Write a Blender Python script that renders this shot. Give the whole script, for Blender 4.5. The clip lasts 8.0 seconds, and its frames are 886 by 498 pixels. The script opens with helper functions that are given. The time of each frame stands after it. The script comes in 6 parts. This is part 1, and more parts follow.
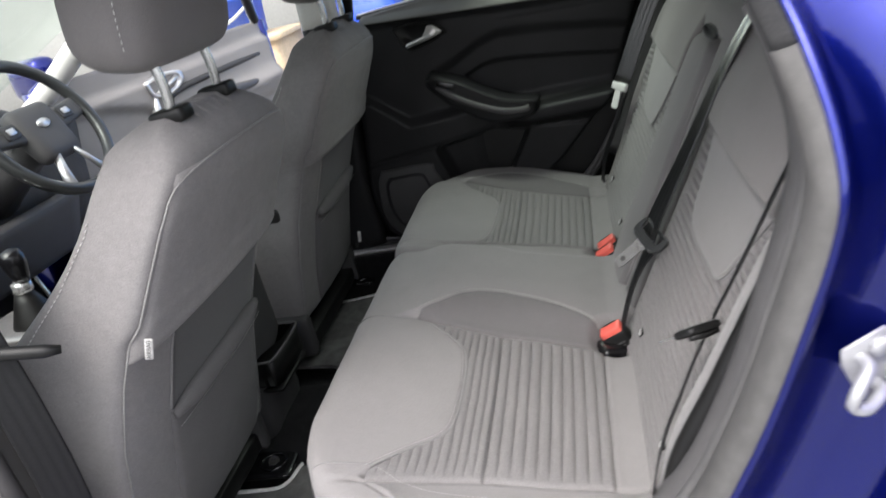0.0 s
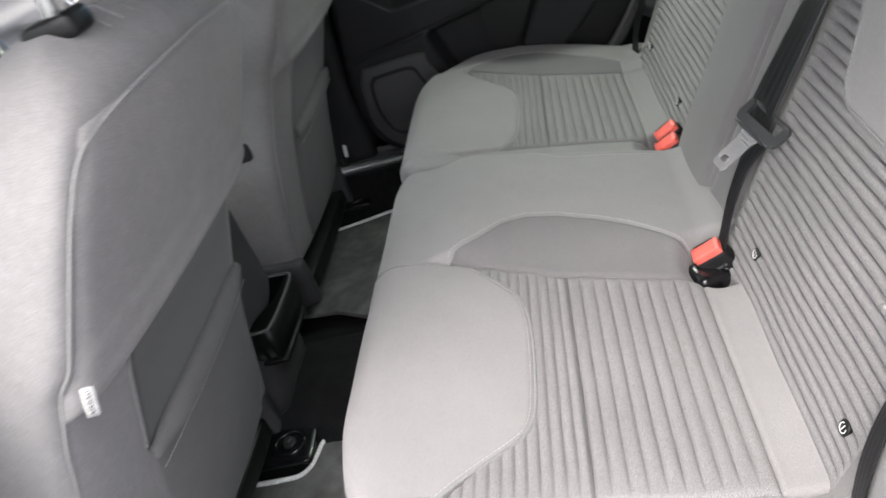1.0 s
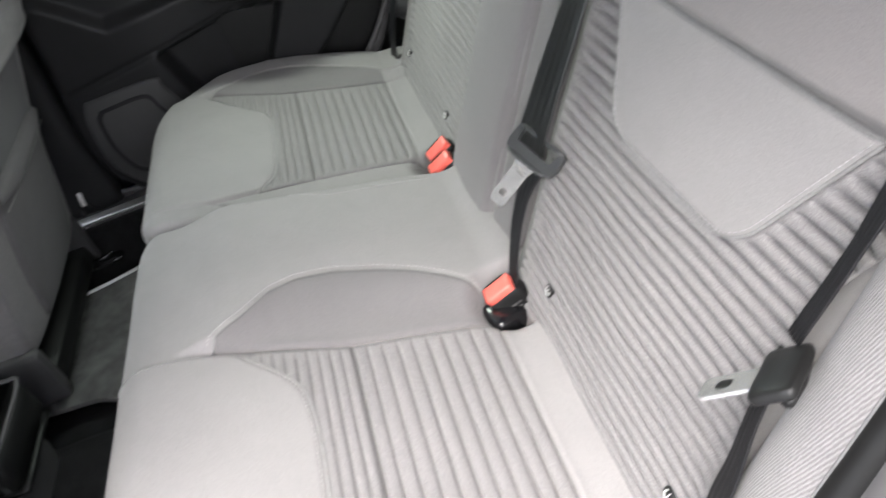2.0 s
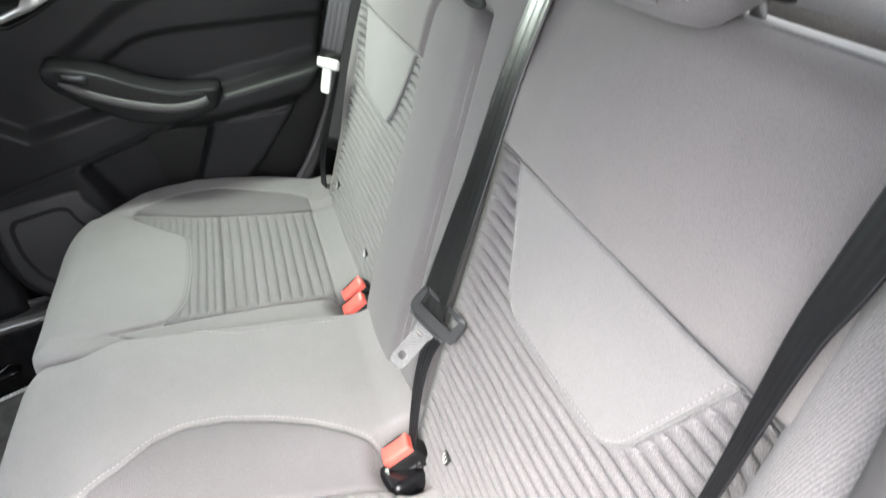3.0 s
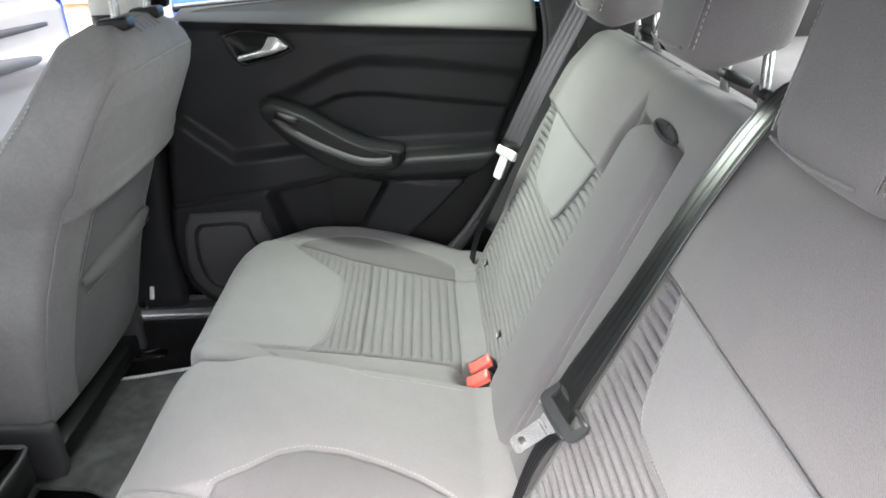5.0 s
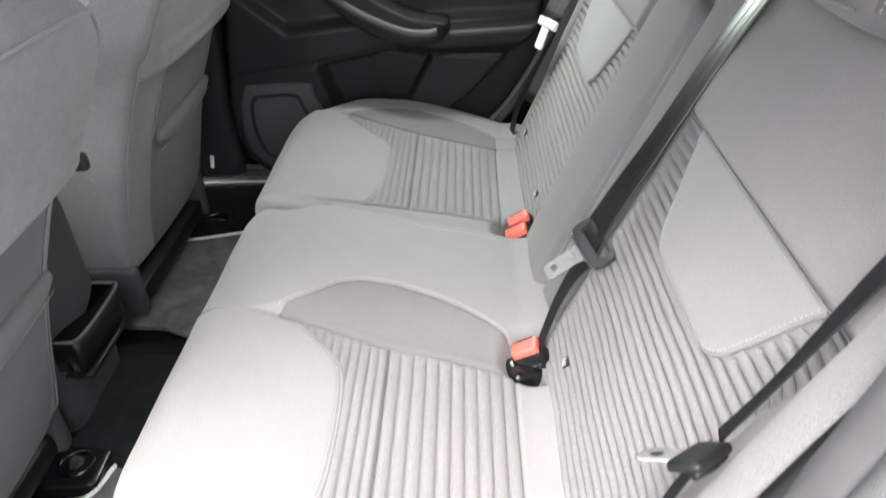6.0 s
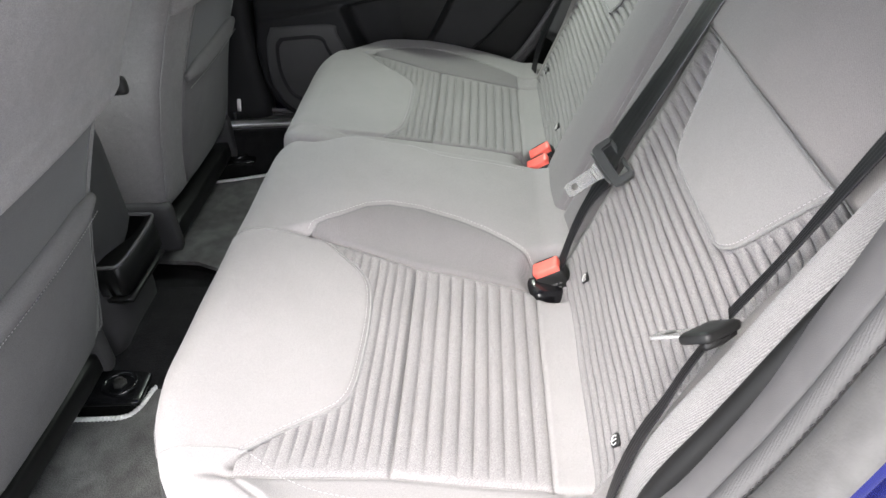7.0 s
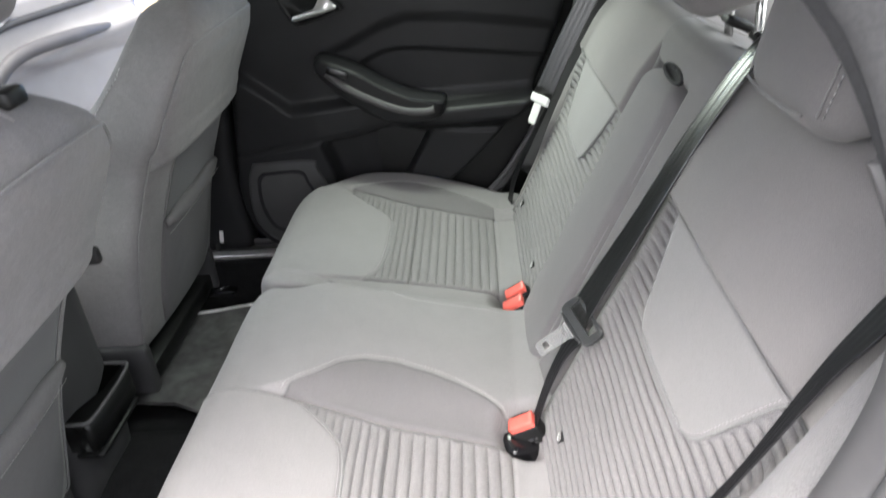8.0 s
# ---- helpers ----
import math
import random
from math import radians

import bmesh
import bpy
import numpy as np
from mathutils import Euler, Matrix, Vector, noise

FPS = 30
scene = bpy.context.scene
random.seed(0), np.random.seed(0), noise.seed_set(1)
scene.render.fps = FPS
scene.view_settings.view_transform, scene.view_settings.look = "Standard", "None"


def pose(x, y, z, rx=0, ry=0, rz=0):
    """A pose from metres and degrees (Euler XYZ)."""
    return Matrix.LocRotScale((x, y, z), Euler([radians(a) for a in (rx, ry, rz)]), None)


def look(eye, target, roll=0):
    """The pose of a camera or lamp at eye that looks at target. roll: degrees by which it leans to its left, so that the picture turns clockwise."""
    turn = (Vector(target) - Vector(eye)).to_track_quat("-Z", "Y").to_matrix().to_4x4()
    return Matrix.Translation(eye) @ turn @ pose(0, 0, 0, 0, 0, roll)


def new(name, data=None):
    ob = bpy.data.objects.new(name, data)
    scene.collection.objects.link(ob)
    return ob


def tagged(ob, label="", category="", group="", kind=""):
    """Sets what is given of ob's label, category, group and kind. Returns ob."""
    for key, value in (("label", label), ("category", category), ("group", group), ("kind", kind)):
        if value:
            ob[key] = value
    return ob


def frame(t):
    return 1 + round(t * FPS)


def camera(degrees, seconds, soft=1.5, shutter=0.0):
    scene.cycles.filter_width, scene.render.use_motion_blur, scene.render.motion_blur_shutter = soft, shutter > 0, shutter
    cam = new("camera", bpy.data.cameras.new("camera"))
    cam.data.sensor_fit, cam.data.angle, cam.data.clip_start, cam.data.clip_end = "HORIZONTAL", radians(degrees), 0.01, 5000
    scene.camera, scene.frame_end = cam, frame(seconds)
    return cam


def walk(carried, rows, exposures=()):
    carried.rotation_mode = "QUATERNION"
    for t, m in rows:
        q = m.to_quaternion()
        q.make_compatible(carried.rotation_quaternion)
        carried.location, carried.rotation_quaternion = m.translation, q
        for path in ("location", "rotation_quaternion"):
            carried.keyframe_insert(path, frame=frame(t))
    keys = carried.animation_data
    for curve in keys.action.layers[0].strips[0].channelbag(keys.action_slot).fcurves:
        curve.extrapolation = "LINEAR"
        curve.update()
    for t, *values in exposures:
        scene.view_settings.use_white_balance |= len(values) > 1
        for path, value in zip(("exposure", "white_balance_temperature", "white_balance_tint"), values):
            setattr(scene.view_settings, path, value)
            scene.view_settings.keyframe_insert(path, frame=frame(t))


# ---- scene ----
cam = camera(63.3, 8.0, shutter=0.4)
PATH = [
    (0, (0.275, -0.155, 1.33), (-0.18, 1.628, 0.547), -14.1),
    (0.5, (0.184, -0.029, 1.301), (-0.331, 1.669, 0.378), -17.0),
    (1, (0.132, 0.145, 1.271), (-0.317, 1.776, 0.205), -21.4),
    (1.5, (0.136, 0.271, 1.244), (-0.047, 1.852, 0.033), -21.8),
    (2, (0.182, 0.315, 1.253), (0.237, 1.869, -0.005), -20.2),
    (2.2, (0.204, 0.332, 1.26), (0.343, 1.886, 0.009), -18.7),
    (3.3, (0.255, 0.347, 1.318), (0.549, 2.059, 0.327), -10.1),
    (3.5, (0.244, 0.341, 1.342), (0.519, 2.086, 0.405), -8.4),
    (4, (0.219, 0.346, 1.36), (0.4, 2.148, 0.51), -5.5),
    (4.2, (0.202, 0.342, 1.355), (0.349, 2.16, 0.533), -4.1),
    (5.3, (0.202, 0.268, 1.335), (0.174, 2.052, 0.431), -2.9),
    (5.5, (0.199, 0.24, 1.337), (0.145, 1.985, 0.361), -3.2),
    (6, (0.191, 0.176, 1.315), (0.091, 1.856, 0.234), -3.7),
    (6.5, (0.191, 0.125, 1.289), (0.049, 1.75, 0.132), -4.4),
    (7, (0.187, 0.111, 1.285), (0.025, 1.733, 0.126), -5.2),
    (7.5, (0.192, 0.128, 1.321), (0.057, 1.805, 0.239), -4.9),
    (8, (0.222, 0.162, 1.369), (0.091, 1.914, 0.414), -5.6),
]
walk(cam, [(t, look(eye, target, roll)) for t, eye, target, roll in PATH],
     [(0.0, 1.78, 6500, 10), (0.5, 2.22, 6500, 10), (1.0, 2.37, 6500, 10), (1.5, 2.54, 6500, 10), (2.0, 2.80, 6500, 10), (3.5, 3.32, 6500, 10), (4.0, 3.22, 6500, 10), (5.5, 3.16, 6500, 10), (6.5, 2.90, 6500, 10), (7.0, 2.80, 6500, 10), (7.5, 2.76, 6500, 10), (8.0, 2.88, 6500, 10)])

# ---- world and light ----
world = bpy.data.worlds.new("world")
scene.world = world
world.use_nodes = True
wn, wl = world.node_tree.nodes, world.node_tree.links
sky = wn.new("ShaderNodeTexSky")
sky.sky_type, sky.sun_disc = "NISHITA", False
sky.sun_elevation, sky.sun_rotation = radians(58), radians(192)
sky.air_density, sky.dust_density, sky.ozone_density = 1.0, 4.0, 1.0
cloud = wn.new("ShaderNodeHueSaturation")
cloud.inputs["Saturation"].default_value = 0.35
wl.new(sky.outputs[0], cloud.inputs["Color"])
wl.new(cloud.outputs[0], wn["Background"].inputs[0])
wn["Background"].inputs[1].default_value = 0.165
sun_data = bpy.data.lights.new("sun", "SUN")
sun_data.energy, sun_data.angle, sun_data.color = 0.13, radians(30), (1.0, 0.97, 0.94)
sun = new("sun", sun_data)
sun.matrix_world = look((-0.52, -1.70, 5.0), (0.0, 0.75, 0.7))


def window_light(name, at, target, size_x, size_y, watts, colour):
    """Stands in for the sky's light in a window opening."""
    data = bpy.data.lights.new(name, "AREA")
    data.shape, data.size, data.size_y, data.energy, data.color = "RECTANGLE", size_x, size_y, watts, colour
    data.spread = radians(110)
    new(name, data).matrix_world = look(at, target)


window_light("far_window_light", (0.20, 1.800, 1.365), (0.26, 1.30, 0.66), 0.34, 0.07, 0.60, (0.88, 1.0, 0.88))
window_light("rear_window_light", (1.10, 1.1335, 1.27), (0.45, 1.1335, 1.05), 0.95, 0.30, 0.45, (1.0, 0.99, 0.97))


# ---- helpers of this scene ----
YC = 1.1335          # the car's middle line
NEAR = 0.757         # middle of the passenger-side rear seat


def flip(y):
    return 2 * YC - y


def smooth(t):
    t = np.clip(t, 0, 1)
    return t * t * (3 - 2 * t)


def thing(name, label, category, group="", at=(0, 0, 0), kind=""):
    ob = new(name)
    ob.empty_display_size = 0.05
    ob.location = at
    return tagged(ob, label, category, group, kind)


def finish(me, material, soft=True):
    me.materials.append(material)
    if soft:
        me.polygons.foreach_set("use_smooth", [True] * len(me.polygons))
    me.update()
    return me


def part(name, bm, material, parent=None, label="", soft=True):
    """One mesh object, under a thing or a part. The mesh is given in world places."""
    if isinstance(bm, bmesh.types.BMesh):
        me = bpy.data.meshes.new(name)
        bmesh.ops.recalc_face_normals(bm, faces=bm.faces)
        bm.to_mesh(me)
        bm.free()
    else:
        me = bm
    finish(me, material, soft)
    ob = new(name, me)
    if parent is not None:
        ob.parent = parent
        m = Matrix.Identity(4)
        p = parent
        while p is not None:
            m = Matrix.Translation(p.location) @ m
            p = p.parent
        if m.translation.length > 0:
            me.transform(m.inverted())
    return tagged(ob, label)


def mesh(verts, faces):
    me = bpy.data.meshes.new("mesh")
    me.from_pydata([tuple(v) for v in verts], [], faces)
    return me


def shell(P, rings=(), cap=True, loop=False):
    """A grid of places, with rings of further places that go on from its border, and a cap."""
    nu, nv = P.shape[:2]
    verts = list(P.reshape(-1, 3))
    idx = np.arange(nu * nv).reshape(nu, nv)
    faces = [(idx[i, j], idx[i + 1, j], idx[i + 1, j + 1], idx[i, j + 1]) for i in range(nu - 1) for j in range(nv - 1)]
    border = list(idx[:-1, 0]) + list(idx[-1, :-1]) + list(idx[:0:-1, -1]) + list(idx[0, :0:-1])
    base = np.array([verts[k] for k in border])
    mid = base.mean(0)
    last = border
    for f in rings:
        ring = f(base.copy(), mid)
        start = len(verts)
        verts += list(ring)
        now = list(range(start, start + len(border)))
        n = len(border)
        faces += [(last[k], now[k], now[(k + 1) % n], last[(k + 1) % n]) for k in range(n)]
        last = now
    if cap and rings:
        faces.append(tuple(last))
    me = mesh(verts, [tuple(int(k) for k in f) for f in faces])
    bm = bmesh.new()
    bm.from_mesh(me)
    bpy.data.meshes.remove(me)
    return bm


def loft(rings, cap=True, bm=None):
    """Closed rings of places, joined one after the other."""
    bm = bm or bmesh.new()
    rows = [[bm.verts.new(tuple(p)) for p in ring] for ring in rings]
    for a, b in zip(rows, rows[1:]):
        n = len(a)
        for k in range(n):
            bm.faces.new((a[k], a[(k + 1) % n], b[(k + 1) % n], b[k]))
    if cap:
        bm.faces.new(rows[0])
        bm.faces.new(rows[-1])
    return bm


def spline(points, n=8):
    """A smooth line through the places."""
    p = np.array(points, float)
    q = np.vstack([2 * p[0] - p[1], p, 2 * p[-1] - p[-2]])
    out = []
    for i in range(1, len(q) - 2):
        for t in np.linspace(0, 1, n, endpoint=False):
            a, b, c, d = q[i - 1], q[i], q[i + 1], q[i + 2]
            out.append(0.5 * (2 * b + (c - a) * t + (2 * a - 5 * b + 4 * c - d) * t**2 + (3 * b - a - 3 * c + d) * t**3))
    out.append(p[-1])
    return np.array(out)


def tube(points, r, n=10, bm=None, flat=1.0, up=(0, 0, 1)):
    """A round or flattened bar along the places; r may change along it."""
    p = np.array(points, float)
    rr = np.full(len(p), r) if np.isscalar(r) else np.interp(np.linspace(0, 1, len(p)), np.linspace(0, 1, len(r)), r)
    t = np.gradient(p, axis=0)
    t /= np.linalg.norm(t, axis=1)[:, None] + 1e-12
    u = np.array(up, float)
    rings = []
    for k in range(len(p)):
        u = u - t[k] * (u @ t[k])
        if np.linalg.norm(u) < 1e-4:
            u = np.cross(t[k], (0.3, 0.5, 0.8))
        u = u / np.linalg.norm(u)
        v = np.cross(t[k], u)
        rings.append([p[k] + rr[k] * (np.cos(a) * v + flat * np.sin(a) * u) for a in np.linspace(0, 2 * np.pi, n, endpoint=False)])
    return loft(rings, bm=bm)


def ribbon(points, widths, normals, thick=0.0016, bm=None, fold=0.0):
    """A strap along the places; normals point out of its face. fold curls it lengthwise, most at its start."""
    p = np.array(points, float)
    w = np.full(len(p), widths) if np.isscalar(widths) else np.interp(np.linspace(0, 1, len(p)), np.linspace(0, 1, len(widths)), widths)
    nn = np.array(normals, float)
    if nn.ndim == 1:
        nn = np.tile(nn, (len(p), 1))
    else:
        s = np.linspace(0, 1, len(p))
        nn = np.stack([np.interp(s, np.linspace(0, 1, len(nn)), nn[:, k]) for k in range(3)], 1)
    t = np.gradient(p, axis=0)
    rings = []
    for k in range(len(p)):
        d = t[k] / (np.linalg.norm(t[k]) + 1e-12)
        n = nn[k] - d * (nn[k] @ d)
        n /= np.linalg.norm(n)
        s = np.cross(d, n)
        h, q = w[k] / 2, thick / 2
        c = fold * max(0.15, 1 - 1.2 * k / len(p))
        curl = lambda u: c * math.cos(3.4 * u + 0.8 + 0.5 * math.sin(5.0 * k / len(p)))
        us = np.linspace(-0.96, 0.96, 17)
        face = [(h * u, q + curl(u) + (0.0 if abs(round(u * 8)) % 4 == 2 else 0.0005)) for u in us]
        back_face = [(h * u, curl(u) - q) for u in us[::-2]] if fold else [(0, -q)]
        rings.append([p[k] + s * a + n * b for a, b in [(-h, curl(-1) - q * 0.4)] + face + [(h, curl(1) - q * 0.4)] + back_face])
    return loft(rings, bm=bm)


def rbox(size, r, n=4, m=None, bm=None, taper=None):
    """A box with round edges, its middle at the pose m. taper(p) may reshape it."""
    bm2 = bmesh.new()
    bmesh.ops.create_cube(bm2, size=2)
    bmesh.ops.subdivide_edges(bm2, edges=bm2.edges[:], cuts=n, use_grid_fill=True)
    h = np.array(size) / 2
    r = min(r, h.min() * 0.999)
    for v in bm2.verts:
        c = np.array(v.co)
        # more of the places near the edges
        c = np.sign(c) * (1 - (1 - np.abs(c)) ** 1.5)
        q = c * h
        inner = np.clip(q, -(h - r), h - r)
        d = q - inner
        e = d.copy()
        l = np.linalg.norm(e)
        q = inner + (e / l * r if l > 1e-9 else 0)
        if taper:
            q = np.array(taper(q))
        v.co = (m @ Vector(q)) if m else Vector(q)
    if bm is None:
        return bm2
    me = bpy.data.meshes.new("tmp")
    bm2.to_mesh(me)
    bm2.free()
    bm.from_mesh(me)
    bpy.data.meshes.remove(me)
    return bm


def lathe(profile, m, n=24, bm=None):
    """Places (radius, height) turned about the z axis of the pose m."""
    rings = [[m @ Vector((r * math.cos(a), r * math.sin(a), z)) for a in np.linspace(0, 2 * np.pi, n, endpoint=False)] for r, z in profile]
    return loft(rings, bm=bm)


def plate(outline, m, thick, bm=None, bevel=0.0):
    """A flat shape of places (x, y) in the plane of the pose m, with thickness along its z."""
    o = np.array(outline, float)
    c = o.mean(0)
    inset = lambda d: c + (o - c) * (1 - d / (np.abs(o - c).max() + 1e-9))
    rings = []
    for pts, z in ((inset(bevel), 0), (o, bevel), (o, thick - bevel), (inset(bevel), thick)) if bevel else ((o, 0), (o, thick)):
        rings.append([m @ Vector((x, y, z)) for x, y in pts])
    return loft(rings, bm=bm)


def stitches(points, length=0.004, gap=0.0025, r=0.0006, lift=(0, 0, 0.001), bm=None):
    """Single threads of a seam along the places."""
    p = np.array(points, float)
    s = np.r_[0, np.cumsum(np.linalg.norm(np.diff(p, axis=0), axis=1))]
    bm = bm or bmesh.new()
    at = lambda d: np.array([np.interp(d, s, p[:, k]) for k in range(3)])
    for d in np.arange(0, s[-1] - length, length + gap):
        a, b = at(d) + lift, at(d + length) + lift
        tube([a, (a + b) / 2 + np.array(lift) * 0.5, b], [r * 0.6, r, r * 0.6], 5, bm)
    return bm


# ---- materials ----
def material(name, colour, rough=0.8, metal=0.0, grain=(), bump=(), sheen=0.0, coat=0.0, spec=0.5):
    """grain: rows of (scale, amount, detail) of darker and lighter; bump: rows of (scale, strength, distance)."""
    ma = bpy.data.materials.new(name)
    ma.use_nodes = True
    nt = ma.node_tree
    bs = nt.nodes["Principled BSDF"]
    bs.inputs["Base Color"].default_value = (*colour, 1)
    bs.inputs["Roughness"].default_value = rough
    bs.inputs["Metallic"].default_value = metal
    bs.inputs["Specular IOR Level"].default_value = spec
    bs.inputs["Sheen Weight"].default_value = sheen
    bs.inputs["Sheen Roughness"].default_value = 0.5
    bs.inputs["Coat Weight"].default_value = coat
    bs.inputs["Coat Roughness"].default_value = 0.04
    co = nt.nodes.new("ShaderNodeTexCoord")
    last = None
    for scale, amount, detail in grain:
        no = nt.nodes.new("ShaderNodeTexNoise")
        no.inputs["Scale"].default_value, no.inputs["Detail"].default_value = scale, detail
        nt.links.new(co.outputs["Object"], no.inputs["Vector"])
        mr = nt.nodes.new("ShaderNodeMapRange")
        mr.inputs["From Min"].default_value, mr.inputs["From Max"].default_value = 0.3, 0.7
        mr.inputs["To Min"].default_value, mr.inputs["To Max"].default_value = 1 - amount, 1 + amount
        nt.links.new(no.outputs["Fac"], mr.inputs["Value"])
        if last is None:
            last = mr.outputs[0]
        else:
            mu = nt.nodes.new("ShaderNodeMath")
            mu.operation = "MULTIPLY"
            nt.links.new(last, mu.inputs[0])
            nt.links.new(mr.outputs[0], mu.inputs[1])
            last = mu.outputs[0]
    if last is not None:
        mx = nt.nodes.new("ShaderNodeVectorMath")
        mx.operation = "SCALE"
        mx.inputs[0].default_value = colour
        nt.links.new(last, mx.inputs["Scale"])
        nt.links.new(mx.outputs[0], bs.inputs["Base Color"])
    prev = None
    for scale, strength, distance in bump:
        no = nt.nodes.new("ShaderNodeTexNoise")
        no.inputs["Scale"].default_value, no.inputs["Detail"].default_value = scale, 3
        nt.links.new(co.outputs["Object"], no.inputs["Vector"])
        bu = nt.nodes.new("ShaderNodeBump")
        bu.inputs["Strength"].default_value, bu.inputs["Distance"].default_value = strength, distance
        nt.links.new(no.outputs["Fac"], bu.inputs["Height"])
        if prev is not None:
            nt.links.new(prev, bu.inputs["Normal"])
        prev = bu.outputs[0]
    if prev is not None:
        nt.links.new(prev, bs.inputs["Normal"])
    return ma


def weave(ma, size=0.0014, depth=0.14, turn=0.6, contrast=0.06):
    """Adds the fine diagonal threads of a twill to a material's relief."""
    nt = ma.node_tree
    bs = nt.nodes["Principled BSDF"]
    co = nt.nodes.new("ShaderNodeTexCoord")
    mp = nt.nodes.new("ShaderNodeMapping")
    mp.inputs["Rotation"].default_value = (0.3, 0.2, turn)
    nt.links.new(co.outputs["Object"], mp.inputs["Vector"])
    wv = nt.nodes.new("ShaderNodeTexWave")
    wv.inputs["Scale"].default_value = 1 / size / 3.2
    wv.inputs["Distortion"].default_value = 2.5
    wv.inputs["Detail"].default_value = 1
    wv.inputs["Detail Scale"].default_value = 3
    nt.links.new(mp.outputs[0], wv.inputs["Vector"])
    # threads lie lighter, the gaps between them darker
    tone = nt.nodes.new("ShaderNodeMapRange")
    tone.inputs["To Min"].default_value, tone.inputs["To Max"].default_value = 1 - contrast, 1 + contrast
    nt.links.new(wv.outputs["Fac"], tone.inputs["Value"])
    if bs.inputs["Base Color"].links:
        sc = nt.nodes.new("ShaderNodeVectorMath")
        sc.operation = "SCALE"
        nt.links.new(bs.inputs["Base Color"].links[0].from_socket, sc.inputs[0])
        nt.links.new(tone.outputs[0], sc.inputs["Scale"])
        nt.links.new(sc.outputs[0], bs.inputs["Base Color"])
    bu = nt.nodes.new("ShaderNodeBump")
    bu.inputs["Strength"].default_value, bu.inputs["Distance"].default_value = depth, 0.0006
    nt.links.new(wv.outputs["Fac"], bu.inputs["Height"])
    old = bs.inputs["Normal"].links
    if old:
        nt.links.new(old[0].from_socket, bu.inputs["Normal"])
    nt.links.new(bu.outputs[0], bs.inputs["Normal"])
    return ma


FABRIC = weave(material("seat_fabric", (0.218, 0.207, 0.207), 0.92, grain=((3.0, 0.05, 4), (30, 0.02, 5), (1000, 0.13, 2)), bump=((900, 0.22, 0.0006), (9, 0.12, 0.006)), sheen=0.12, spec=0.2))
# nearly FABRIC again, in three darker tones for sides, upper backrests and raised panels
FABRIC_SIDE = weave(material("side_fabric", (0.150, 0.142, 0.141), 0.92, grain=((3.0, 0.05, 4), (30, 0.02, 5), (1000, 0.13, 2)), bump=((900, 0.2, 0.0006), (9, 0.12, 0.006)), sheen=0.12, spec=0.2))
FABRIC_UPPER = weave(material("upper_fabric", (0.180, 0.168, 0.165), 0.92, grain=((3.0, 0.05, 4), (30, 0.02, 5), (1000, 0.13, 2)), bump=((900, 0.22, 0.0006), (9, 0.12, 0.006)), sheen=0.12, spec=0.2))
FABRIC_MID = weave(material("mid_fabric", (0.140, 0.133, 0.133), 0.92, grain=((3.0, 0.05, 4), (30, 0.02, 5), (1000, 0.13, 2)), bump=((900, 0.2, 0.0006), (9, 0.12, 0.006)), sheen=0.12, spec=0.2))
FABRIC_RIB = weave(material("rib_fabric", (0.19, 0.181, 0.181), 0.95, grain=((4.0, 0.06, 4), (1000, 0.34, 2)), bump=((900, 0.4, 0.0008),), sheen=0.08, spec=0.2), 0.0015, 0.3, 0.9, 0.12)
FABRIC_TWILL = weave(material("twill_fabric", (0.195, 0.185, 0.185), 0.92, grain=((4.0, 0.06, 4), (1000, 0.22, 2)), bump=((700, 0.3, 0.0008), (12, 0.25, 0.004)), sheen=0.2, spec=0.2), 0.0019, 0.5, 2.3, 0.24)
FABRIC_BACK = material("seat_back_fabric", (0.190, 0.181, 0.180), 0.95, grain=((5.0, 0.06, 5), (30, 0.04, 6), (110, 0.05, 4), (900, 0.20, 2)), bump=((600, 0.4, 0.001), (7, 0.3, 0.01)), sheen=0.08, spec=0.2)
MAP_POCKET = material("map_pocket_fabric", (0.115, 0.110, 0.110), 0.95, grain=((5.0, 0.06, 5), (30, 0.04, 6), (900, 0.20, 2)), bump=((600, 0.4, 0.001), (7, 0.3, 0.01)), sheen=0.06, spec=0.2)
POCKET = material("pocket_fabric", (0.062, 0.060, 0.061), 0.95, grain=((6.0, 0.08, 4), (900, 0.12, 2)), bump=((700, 0.35, 0.0008),), sheen=0.15, spec=0.2)
SKIRT = material("skirt_fabric", (0.022, 0.022, 0.023), 0.9, grain=((300, 0.2, 3),), bump=((500, 0.3, 0.001),))
THREAD = material("thread", (0.38, 0.37, 0.36), 0.8, grain=((300, 0.15, 2),))
PIPING = material("seam", (0.17, 0.165, 0.163), 0.9, grain=((400, 0.15, 2),), sheen=0.2)
PLASTIC = material("dark_plastic", (0.048, 0.047, 0.048), 0.55, grain=((12, 0.1, 4),), bump=((900, 0.12, 0.0006), (60, 0.05, 0.001)), spec=0.4)
PLASTIC_GREY = material("grey_plastic", (0.075, 0.072, 0.073), 0.6, grain=((10, 0.08, 4),), bump=((900, 0.15, 0.0006),), spec=0.4)
BLACK = material("black_plastic", (0.006, 0.006, 0.006), 0.48, grain=((20, 0.15, 3),), bump=((300, 0.1, 0.0008),), spec=0.35)
GLOSSGREY = material("grey_gloss_plastic", (0.035, 0.037, 0.037), 0.28, grain=((40, 0.15, 4),), bump=((90, 0.08, 0.001),), spec=0.6)
GLOSS = material("black_lacquer", (0.006, 0.006, 0.007), 0.25, grain=((14, 0.2, 4),), bump=((35, 0.15, 0.003),), spec=0.6)
